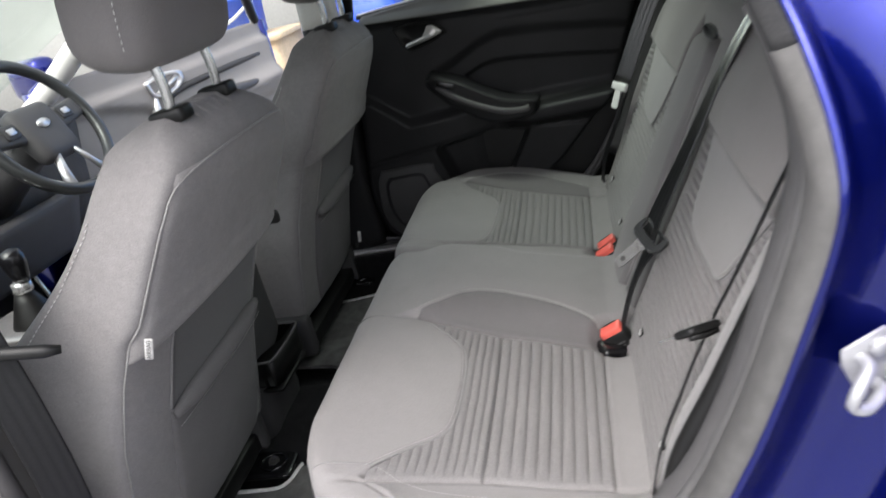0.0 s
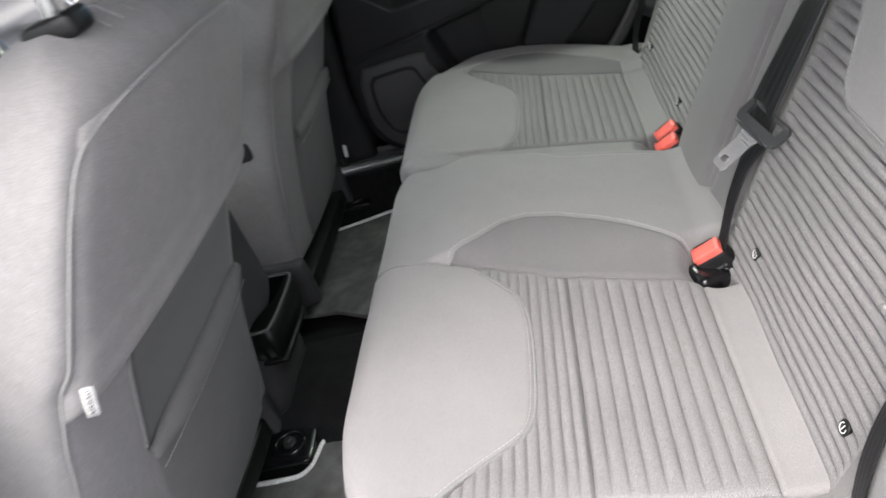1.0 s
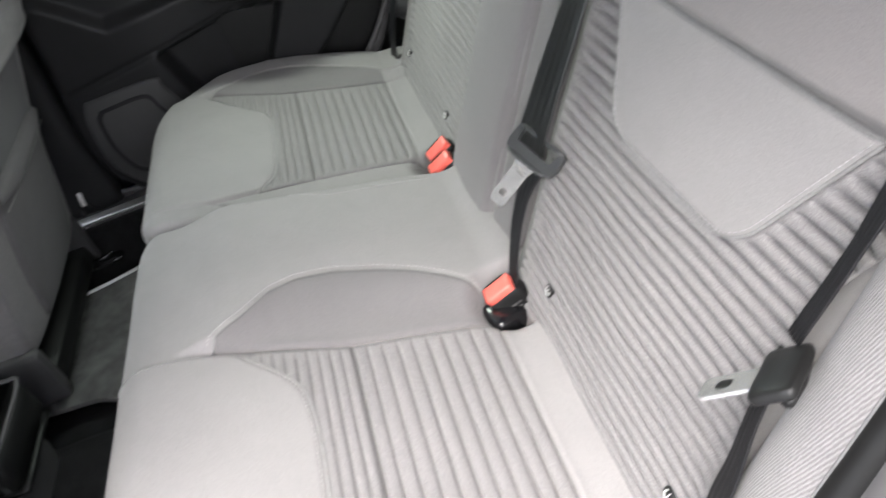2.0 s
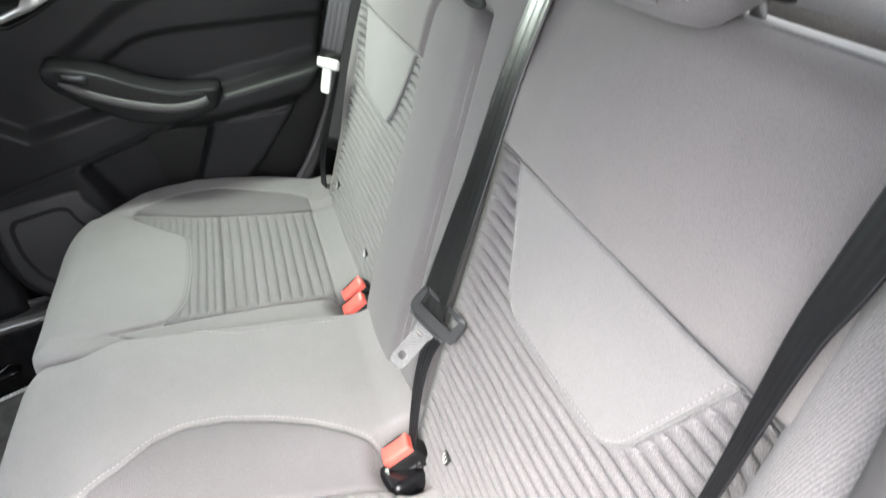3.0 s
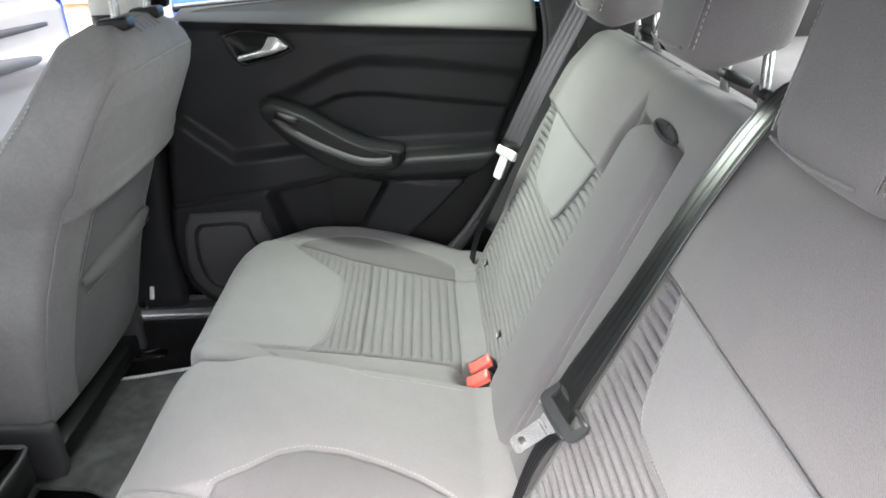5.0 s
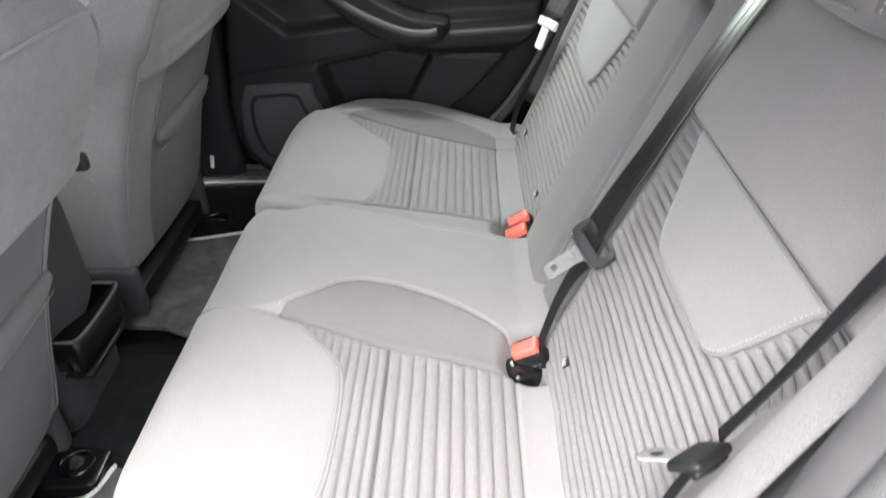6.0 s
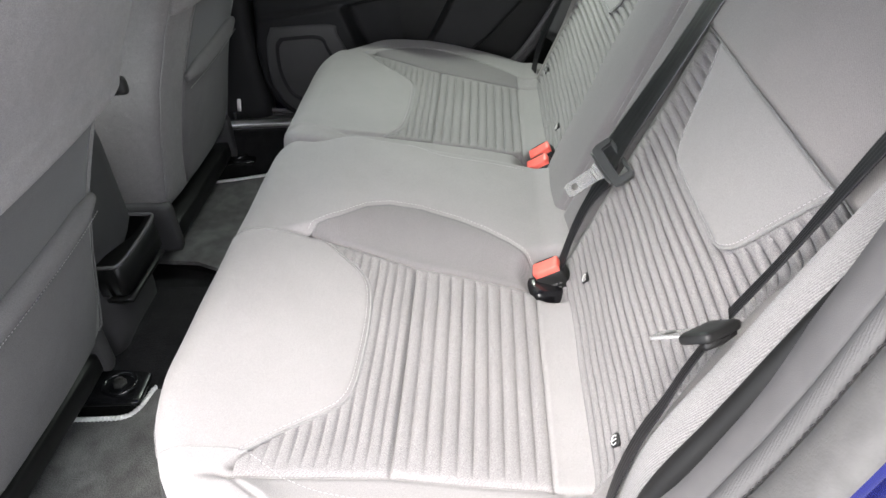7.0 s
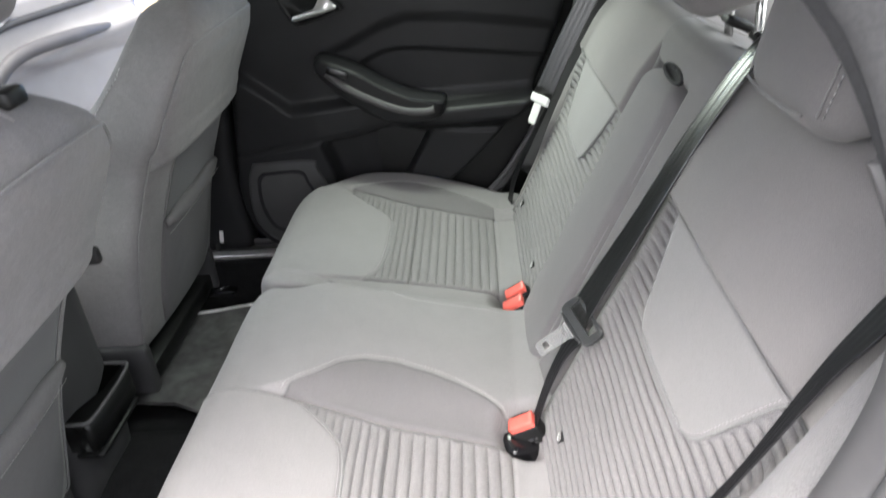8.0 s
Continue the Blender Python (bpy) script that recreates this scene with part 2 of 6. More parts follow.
RUBBER = material("rubber_seal", (0.032, 0.030, 0.031), 0.75, grain=((40, 0.2, 4),), bump=((500, 0.35, 0.001), (80, 0.2, 0.001)))
WEB = weave(material("belt_webbing", (0.006, 0.006, 0.007), 0.5, grain=((250, 0.2, 2),), bump=((900, 0.2, 0.0004),), spec=0.35), 0.0012, 0.10, 0.0)
DOORP = material("door_plastic", (0.0165, 0.0165, 0.0175), 0.45, grain=((12, 0.1, 4),), bump=((900, 0.15, 0.0006), (60, 0.05, 0.001)), spec=0.22)
WEB_SHEEN = weave(material("shiny_webbing", (0.008, 0.0085, 0.0085), 0.30, grain=((250, 0.2, 2),), bump=((900, 0.15, 0.0003),), spec=0.9), 0.0012, 0.08, 0.0)
RED = material("red_plastic", (0.78, 0.13, 0.10), 0.4, grain=((60, 0.08, 3),), bump=((200, 0.1, 0.0006),))
STEEL = material("polished_steel", (0.55, 0.55, 0.54), 0.25, 0.75, grain=((120, 0.1, 4),), bump=((90, 0.08, 0.0006),))
DARKSTEEL = material("dark_steel", (0.16, 0.155, 0.15), 0.35, 0.8, grain=((120, 0.2, 4),))
ZINC = material("zinc_plate", (0.46, 0.46, 0.48), 0.45, 0.6, grain=((80, 0.08, 4),))
SATIN = material("satin_silver", (0.72, 0.71, 0.70), 0.32, 0.85, grain=((80, 0.06, 4),))
WHITE = material("white_plastic", (0.72, 0.71, 0.69), 0.5, grain=((50, 0.06, 4),))
TAGCLOTH = material("tag_cloth", (0.42, 0.41, 0.40), 0.9, grain=((300, 0.1, 2),))
CARPET = material("black_carpet", (0.012, 0.012, 0.0125), 1.0, grain=((30, 0.3, 5), (700, 0.6, 2)), bump=((500, 0.9, 0.003),), sheen=0.02, spec=0.1)
MAT = material("mat_carpet", (0.13, 0.13, 0.127), 1.0, grain=((9, 0.34, 6), (35, 0.18, 5), (500, 0.35, 3)), bump=((420, 0.9, 0.003),), sheen=0.08, spec=0.1)
CORD = material("white_cord", (0.75, 0.75, 0.74), 0.8, grain=((200, 0.1, 2),), bump=((500, 0.3, 0.001),))
PAINT = material("blue_paint", (0.004, 0.010, 0.17), 0.26, 0.85, grain=((2, 0.06, 3), (900, 0.1, 2)), coat=0.9, spec=0.4)
SEAL = material("grey_seal", (0.085, 0.082, 0.080), 0.75, grain=((14, 0.12, 5), (60, 0.12, 4)), bump=((500, 0.35, 0.001), (40, 0.2, 0.002)))
TRIM = material("pillar_trim", (0.085, 0.082, 0.083), 0.55, grain=((7, 0.10, 5), (40, 0.08, 5)), bump=((900, 0.2, 0.0006), (9, 0.1, 0.004)), spec=0.4)
SEAL_CLOTH = weave(material("seal_cloth", (0.095, 0.092, 0.092), 0.9, grain=((20, 0.1, 4),), bump=((400, 0.3, 0.001),)), 0.003, 0.25, 1.5, 0.03)
HEADLINER = material("headliner", (0.68, 0.66, 0.62), 0.95, grain=((5, 0.05, 4), (500, 0.08, 2)), bump=((500, 0.3, 0.001),))
CONCRETE = material("concrete", (0.28, 0.275, 0.265), 0.9, grain=((0.8, 0.15, 6), (40, 0.15, 3)), bump=((80, 0.4, 0.004),))


def glass_material():
    ma = bpy.data.materials.new("window_glass")
    ma.use_nodes = True
    nt = ma.node_tree
    nt.nodes.remove(nt.nodes["Principled BSDF"])
    tr, gl, mi = nt.nodes.new("ShaderNodeBsdfTransparent"), nt.nodes.new("ShaderNodeBsdfGlossy"), nt.nodes.new("ShaderNodeMixShader")
    mi.inputs[0].default_value = 0.05
    tr.inputs[0].default_value = (0.90, 0.94, 0.92, 1)
    gl.inputs["Roughness"].default_value = 0.02
    nt.links.new(tr.outputs[0], mi.inputs[1])
    nt.links.new(gl.outputs[0], mi.inputs[2])
    nt.links.new(mi.outputs[0], nt.nodes["Material Output"].inputs[0])
    return ma


GLASS = glass_material()



# ---- ground and surroundings ----
def box(name, lo, hi, mat, parent=None, bevel=0.004, label=""):
    lo, hi = np.array(lo, float), np.array(hi, float)
    return part(name, rbox(hi - lo, min(bevel, (hi - lo).min() * 0.45), 2, Matrix.Translation((lo + hi) / 2)), mat, parent, label)


gp = np.array([[(x, y, 0.0) for y in (-900, -8, 0, 8, 900)] for x in (-900, -8, 0, 8, 900)], float)
ground = part("ground", shell(gp), CONCRETE)
tagged(ground, "pale concrete yard under the car", "ground", kind="structure")

# a blue steel shed with level ribs, across the yard
BLUE_STEEL = material("blue_cladding", (0.16, 0.36, 0.72), 0.45, grain=((1.2, 0.08, 4),), bump=((30, 0.05, 0.002),))
TAN = material("tan_board", (0.62, 0.47, 0.30), 0.8, grain=((3, 0.15, 4), (40, 0.1, 3)))
GREY_POST = material("grey_steel", (0.28, 0.30, 0.31), 0.5, grain=((8, 0.1, 4),))
DEEP_BLUE = material("deep_blue_plastic", (0.03, 0.09, 0.55), 0.4, grain=((6, 0.1, 3),))


def shed():
    base = thing("shed", "pale blue ribbed steel shed across the yard", "shed", at=(1.6, 7.0, 0))
    prof = []
    for k in range(16):
        z = k * 0.2
        prof += [(6.5, z), (6.5, z + 0.15), (6.53, z + 0.165), (6.53, z + 0.185)]
    P = np.array([[(x, y, z) for y, z in prof] for x in np.linspace(-0.95, 6.0, 8)])
    part("wall", shell(P, [lambda b, m: b + (0, 0.6, 0)]), BLUE_STEEL, base, soft=False)
    box("corner_post", (-1.12, 6.4, 0), (-0.95, 6.6, 3.2), GREY_POST, base, label="grey steel corner post")
    box("roof", (-1.2, 6.3, 3.2), (6.2, 7.4, 3.3), GREY_POST, base)


shed()
yard_wall = box("wall_far", (-14, 9.0, 0), (6, 9.3, 5.2), material("pale_render", (0.34, 0.34, 0.32), 0.9, grain=((1, 0.1, 5), (30, 0.06, 3))))
tagged(yard_wall, "pale rendered wall at the yard's far side", "wall", kind="structure")
# added out of view: cuts off low sky and bounces pale light back
near_wall = box("wall_near", (-9, -7.3, 0), (9, -7.0, 1.9), material("pale_block", (0.55, 0.53, 0.52), 0.9, grain=((1, 0.1, 5), (30, 0.06, 3))))
tagged(near_wall, "unseen pale wall behind the viewpoint, added to shape the light", "wall", kind="structure")
crate = thing("pallet_box", "tan plywood box standing in the yard", "box", at=(-2.0, 5.0, 0))
box("side", (-2.62, 4.9, 0), (-1.85, 5.5, 0.92), TAN, crate)
box("lid", (-2.66, 4.86, 0.92), (-1.81, 5.54, 0.96), TAN, crate)
drum = thing("blue_tub", "deep blue plastic tub on the plywood box", "tub", at=(-2.2, 5.2, 0.96))
part("tub_body", lathe([(0.15, 0.96), (0.19, 0.98), (0.21, 1.22), (0.235, 1.23), (0.235, 1.26), (0.2, 1.26)], Matrix.Translation((-2.2, 5.2, 0))), DEEP_BLUE, drum)
part("handle", tube(spline([(-2.42, 5.05, 1.22), (-2.2, 4.95, 1.10), (-1.98, 5.05, 1.22)]), 0.012), WHITE, drum)
sack = thing("white_sack", "white plastic sack beside the blue tub", "sack", at=(-2.0, 4.7, 0))
part("bag", rbox((0.42, 0.34, 1.05), 0.12, 8, Matrix.Translation((-2.75, 4.7, 0.525)), taper=lambda q: (q[0] * (1 - 0.12 * q[2]) + 0.02 * math.sin(9 * q[2]), q[1] * (1 - 0.1 * q[2]), q[2])), WHITE, sack)
bin_ = thing("wheeled_bin", "deep blue wheeled bin beside the shed", "bin", at=(-1.5, 6.3, 0))
box("bin_body", (-1.75, 6.1, 0.1), (-1.22, 6.6, 1.08), DEEP_BLUE, bin_, 0.04)
box("lid", (-1.78, 6.06, 1.08), (-1.2, 6.63, 1.14), DEEP_BLUE, bin_, 0.02)
for x in (-1.7, -1.27):
    part("wheel", lathe([(0.03, -0.02), (0.09, -0.02), (0.1, 0), (0.09, 0.02), (0.03, 0.02)], pose(x, 6.55, 0.1, 0, 90, 0)), BLACK, bin_)

# ---- rear seat: cushions ----
SLOPE = 0.258


def plane_z(x):
    return 0.622 + SLOPE * (0.234 - x)


TONGUE = spline([(-0.23, -0.13), (-0.168, -0.072), (-0.131, -0.035), (-0.108, -0.011), (-0.09, 0.004), (-0.06, 0.012), (0.0, 0.014), (0.06, 0.0135), (0.10, 0.010), (0.127, 0.003), (0.148, -0.011), (0.168, -0.030), (0.195, -0.058), (0.24, -0.10)], 8)
ARCH_X = (-0.22, -0.12, -0.093, -0.05, -0.014, 0.02, 0.065, 0.12, 0.164, 0.20, 0.226, 0.24, 0.30)
ARCH_Y = (0.20, 0.205, 0.21, 0.236, 0.272, 0.289, 0.293, 0.280, 0.263, 0.243, 0.222, 0.205, 0.20)


def insert_edge(x):
    return np.interp(x, (-0.22, -0.093, -0.04, 0.06, 0.215, 0.3), (0.205, 0.209, 0.200, 0.181, 0.170, 0.168))


def arch_edge(x):
    return np.interp(x, ARCH_X, ARCH_Y)


def tongue_x(off):
    """Rear edge of the smooth front panel."""
    o, x = TONGUE.T
    return np.interp(off, o, x)


def drop(d, r):
    d = np.clip(d, 0, r)
    return r - np.sqrt(np.maximum(0, r * r - (r - d) ** 2))


CREASE = 0.063       # the deep crease across a cushion; the ribs are narrower before it
LAST = 0.235         # rear end of the ribs


def ribs(s, start, bulge, pitch, crease):
    """Soft pipes with a thin stitched crease between them."""
    u = (s - start) / pitch
    d = np.abs(u - np.round(u)) * pitch
    return bulge * (np.abs(np.sin(np.pi * u)) ** 0.6 - 1) - crease * np.exp(-(d / 0.0013) ** 2)


def cushion_ribs(x):
    return np.where(x < CREASE, ribs(x, CREASE, 0.0030, 0.0125, 0.0026), ribs(x, CREASE, 0.0038, 0.0172, 0.0030))


def cushion_height(x, y, skin=True, inner=0.030, squeeze=1.0):
    """Height over the plain slope; y as on the passenger side."""
    off = y - NEAR
    off = np.where(off < 0, off / squeeze, off)
    e, a = insert_edge(x), arch_edge(x)
    t = np.abs(off)
    rise = smooth((t - e) / np.maximum(a - e, 0.012))
    amount = np.where(off > 0, inner, 0.012) * smooth((x + 0.15) / 0.10)
    h = rise * amount
    inside = smooth((e - t) / 0.010 + 0.5)
    xt = tongue_x(np.where(off > 0, off * (1.0 if squeeze == 1.0 else 0.80), off))
    rib_mask = inside * smooth((x - xt) / 0.006) * smooth((LAST - x) / 0.006) * smooth((x + 0.10) / 0.02)
    rib_mask = rib_mask * smooth((e - t - (0.0 if skin else 0.004)) / np.where(off < 0, 0.055, 0.025) if skin else (e - t - 0.004) / 0.010)
    h = h + (rib_mask * cushion_ribs(x) if skin else -0.022 * rib_mask)
    h = h - 0.0045 * inside * (np.exp(-((x - CREASE) / 0.0022) ** 2) * smooth((x - xt) / 0.01) + 0.8 * np.exp(-((x - LAST) / 0.0026) ** 2))
    panel = inside * smooth((xt - x) / 0.008)
    h = h + 0.003 * panel
    # seams press a thin line into the foam
    h = h - 0.0045 * np.exp(-((t - e) / 0.0035) ** 2) * smooth((x + 0.12) / 0.04)
    h = h - 0.0050 * np.exp(-((t - a) / 0.0035) ** 2) * smooth((x + 0.11) / 0.04)
    # soft sag of the seat and a raised nose
    h = h - 0.006 * np.exp(-((x - 0.1) / 0.12) ** 2 - (off / 0.16) ** 2)
    h = h - 0.055 * np.exp(-(((x - 0.266) / 0.042) ** 2 + ((off - 0.196) / 0.036) ** 2) ** 2)
    # the rear end rises to meet the backrest
    h = h + 0.012 * smooth((x - 0.245) / 0.05)
    h = h + 0.0012 * np.sin(31 * x + 17 * y) * np.sin(23 * y - 9 * x)
    return h


def outer_edge(x):
    return np.interp(x, (-0.216, -0.212, -0.203, -0.19, -0.165, -0.127, -0.08, -0.03, 0.024, 0.09, 0.155, 0.30, 0.36),
                     (0.76, 0.70, 0.645, 0.60, 0.55, 0.505, 0.462, 0.430, 0.408, 0.404, 0.41, 0.45, 0.47))


def cushion(name, inner, far, label):
    xf = -0.216
    squeeze = 0.88 if far else 1.0       # the single seat is narrower towards its door
    wide = lambda o: np.where(np.asarray(o) < 0, np.asarray(o) * squeeze, o)
    stretch = 1.25 if far else 1.0
    inward = lambda o: np.where(np.asarray(o) > 0, np.asarray(o) * stretch, np.asarray(o) * squeeze)
    xs = np.r_[xf + 0.045 * np.linspace(0, 1, 22)[:-1] ** 2, np.arange(xf + 0.045, 0.36, 0.0024)]
    av = np.linspace(0, 1, 280)
    av = av - 0.06 * np.sin(4 * np.pi * av) / (4 * np.pi) * 4
    X = np.repeat(xs[:, None], len(av), 1)
    yl = outer_edge(xs)
    yr = inner - 0.05 * np.clip(1 - (xs - xf) / 0.05, 0, 1) ** 2
    Yv = yl[:, None] + (yr - yl)[:, None] * av[None, :]
    dl, dr = Yv - yl[:, None], yr[:, None] - Yv
    Zv = plane_z(X) + cushion_height(X, Yv, False, 0.0 if far else 0.030, squeeze)
    Zv = Zv - drop(X - xf, 0.055) - drop(dl * 0.9, 0.045) * 0.9 - drop(dr, 0.016)
    # the nose leans down at the front
    Zv = Zv - 0.30 * np.clip(-0.14 - X, 0, 1) ** 1.3
    Yw = flip(Yv) if far else Yv
    P = np.stack([X, Yw, Zv], -1)
    ob = thing(name, label, "seat cushion", "rear seat cushions", (0.05, flip(0.8) if far else 0.8, 0.45), )
    me = shell(P, [
        lambda b, m: np.c_[b[:, 0] + np.where(b[:, 0] < xf + 0.02, -0.004, 0), m[1] + (b[:, 1] - m[1]) * 1.003, b[:, 2] - 0.010],
        lambda b, m: np.c_[b[:, 0] + np.where(b[:, 0] < 0.1, 0.004, 0), m[1] + (b[:, 1] - m[1]) * 1.0, b[:, 2] - 0.020],
    ], cap=False)
    part("cover", me, FABRIC, ob)
    # dark lower skirt with its welt
    bd = np.vstack([P[:-1, 0], P[-1, :-1], P[:0:-1, -1], P[0, :0:-1]])
    mid = bd.mean(0)
    ring = lambda dx, k, dz: np.c_[bd[:, 0] + np.where(bd[:, 0] < 0.1, dx, 0), mid[1] + (bd[:, 1] - mid[1]) * k, np.maximum(0.40, bd[:, 2] - dz)]
    part("skirt", loft([ring(0.002, 1.003, 0.013), ring(0.003, 1.004, 0.04), ring(0.008, 1.0, 0.09), ring(0.03, 0.985, 0.25)], cap=False), SKIRT, ob, "black woven lower skirt")
    part("welt", tube(np.vstack([ring(-0.001, 1.004, 0.012), ring(-0.001, 1.004, 0.012)[:1]]), 0.0025, 6), SKIRT, ob)
    # the ribbed panel wears another cloth: a skin just over the cover
    def on(x, y, lift=0.0012):
        x, y = np.asarray(x, float), np.asarray(y, float)
        z = plane_z(x) + cushion_height(x, y, True, 0.0 if far else 0.030, squeeze) + lift - drop(x - xf, 0.055) - drop((y - outer_edge(x)) * 0.9, 0.045) * 0.9 - 0.30 * np.clip(-0.14 - x, 0, 1) ** 1.3
        return np.stack([x, flip(y) if far else y, z], -1)
    offs = np.linspace(-0.2, 0.2, 80)
    xs2 = np.r_[np.arange(CREASE - 0.0125 * 12, LAST - 0.0012, 0.0010), LAST - 0.0010]
    G = []
    for o in offs:
        x0 = max(float(tongue_x(o / stretch if o > 0 else o)), -0.088) + 0.001
        x = np.maximum(xs2, x0)
        G.append(on(x, NEAR + wide(o) * insert_edge(x) / 0.2, 0.0010))
    bm = shell(np.array(G), [lambda b, m: b - (0, 0, 0.008)], cap=False)
    bmesh.ops.remove_doubles(bm, verts=bm.verts, dist=0.00002)
    part("ribbed_panel", bm, FABRIC_RIB, ob, "ribbed grey cloth panel")
    # the raised side panel is a skin of its own, in a tone darker than FABRIC
    sg = -1 if far else 1
    G = []
    for x in np.linspace(-0.090, 0.236, 110):
        e0, a0 = float(insert_edge(x)), float(arch_edge(x))
        y = NEAR + wide(sg * np.linspace(e0 + 0.0015, max(a0 - 0.0015, e0 + 0.003), 26))
        G.append(on(np.full(26, x), y, 0.0012))
    part("side_panel", shell(np.array(G), [lambda b, m: b - (0, 0, 0.004)], cap=False), FABRIC_MID, ob, "smooth cloth side panel")
    # seams
    o = np.linspace(-0.182, 0.2 / stretch, 60)
    part("seam", tube(on(tongue_x(o), NEAR + inward(o), 0.0006), 0.0016, 8), PIPING, ob)
    part("stitching", stitches(on(tongue_x(o) - 0.005, NEAR + inward(o), 0.0), 0.0035, 0.0022, 0.0004), THREAD, ob)
    xa = np.linspace(-0.093, 0.238, 60)
    for sgn in (1, -1):
        if far and sgn > 0:
            continue
        pts = on(xa, np.maximum(NEAR + wide(sgn * arch_edge(xa)), outer_edge(xa) + 0.012), 0.0006)
        if sgn > 0 or far:
            part("seam", tube(pts, 0.0014, 8), PIPING, ob)
            part("stitching", stitches(on(xa, np.maximum(NEAR + wide(sgn * (arch_edge(xa) + 0.005)), outer_edge(xa) + 0.008), 0.0), 0.0035, 0.0022, 0.0004), THREAD, ob)
        edge = on(xa, NEAR + wide(sgn * insert_edge(xa)), 0.0003)
        part("seam", tube(edge, 0.0013, 6), PIPING, ob)
    if not far:
        xi = np.linspace(0.03, 0.235, 40)
        yi = inner - 0.012 - 0.014 * smooth((xi - 0.03) / 0.06)
        part("stitching", stitches(on(xi, yi, 0.0), 0.0035, 0.0022, 0.0005), THREAD, ob)
        part("seam", tube(on(np.linspace(-0.205, -0.093, 20), NEAR + np.linspace(0.2, 0.207, 20), 0.0004), 0.0010, 6), PIPING, ob)
        xo = np.linspace(-0.076, -0.195, 24)
        part("seam", tube(on(xo, np.maximum(0.578 - 0.012 * smooth((-0.076 - xo) / 0.12), outer_edge(xo) + 0.006), 0.0004), 0.0011, 6), PIPING, ob)
        pts = spline([(-0.076, 0.58), (-0.033, 0.556), (0.013, 0.546), (0.096, 0.549), (0.226, 0.572)], 10)
        part("stitching", stitches(on(pts[:, 0], pts[:, 1] - 0.004, 0.0), 0.0035, 0.0022, 0.0004), THREAD, ob)
    return ob


cushion("rear_cushion", 1.252, False, "wide grey cloth rear bench cushion with ribbed centre panel")
cushion("rear_cushion", flip(1.258), True, "single grey cloth rear seat cushion with ribbed centre panel")

# ---- rear seat: backrests ----
BUP, BN = np.array((0.429, 0, 0.903)), np.array((-0.903, 0, 0.429))


def back(y, w, n=0.0):
    y, w, n = np.broadcast_arrays(np.asarray(y, float), np.asarray(w, float), np.asarray(n, float))
    return np.stack([0.30 + w * BUP[0] + n * BN[0], y, 0.66 + w * BUP[2] + n * BN[2]], -1)


def panel_sides(w):
    """The smooth middle panel of a backrest: its outer and inner edge at height w."""
    t = np.clip((w - 0.222) / 0.125, 0, 1)
    r = np.sqrt(np.maximum(0, 1 - (1 - np.clip((w - 0.222) / 0.03, 0, 1)) ** 2))
    return 0.705 - 0.03 * r - 0.075 * t, 0.845 + 0.03 * r + 0.06 * t


def back_height(y, w, skin=True):
    lo, hi = panel_sides(w)
    inpanel = smooth((y - lo) / 0.006 + 0.5) * smooth((hi - y) / 0.006 + 0.5) * smooth((w - 0.222) / 0.006) * smooth((0.352 - w) / 0.004)
    body = smooth((w + 0.06) / 0.02) * smooth((0.3465 - w) / 0.004)
    side_lo = 0.585 - 0.05 * smooth((w - 0.22) / 0.15)
    beside = smooth(np.hypot(np.maximum(np.maximum(lo - y, y - hi), 0), np.maximum(0.222 - w, 0)) / 0.014)
    ribm = body * (1 - inpanel) * smooth((y - side_lo) / 0.022) * smooth((0.984 - y) / 0.022) * beside
    n = (ribm * ribs(w, 0.008, 0.0066, 0.0142, 0.0048) if skin else -0.018 * ribm) + 0.0035 * inpanel
    # the upper part bulges over the panel's top edge
    up = smooth((w - 0.346) / 0.016)
    n = n + up * (0.010 + 0.012 * np.exp(-((y - NEAR) / 0.17) ** 2)) - 0.022 * smooth((w - 0.40) / 0.14) * up
    n = n - 0.0012 * np.exp(-((w - 0.349) / 0.003) ** 2)
    n = n + 0.018 * smooth((0.60 - y) / 0.06) * smooth((0.42 - w) / 0.2)
    n = n + 0.0012 * np.sin(25 * y + 14 * w) * np.sin(19 * w - 8 * y)
    return n


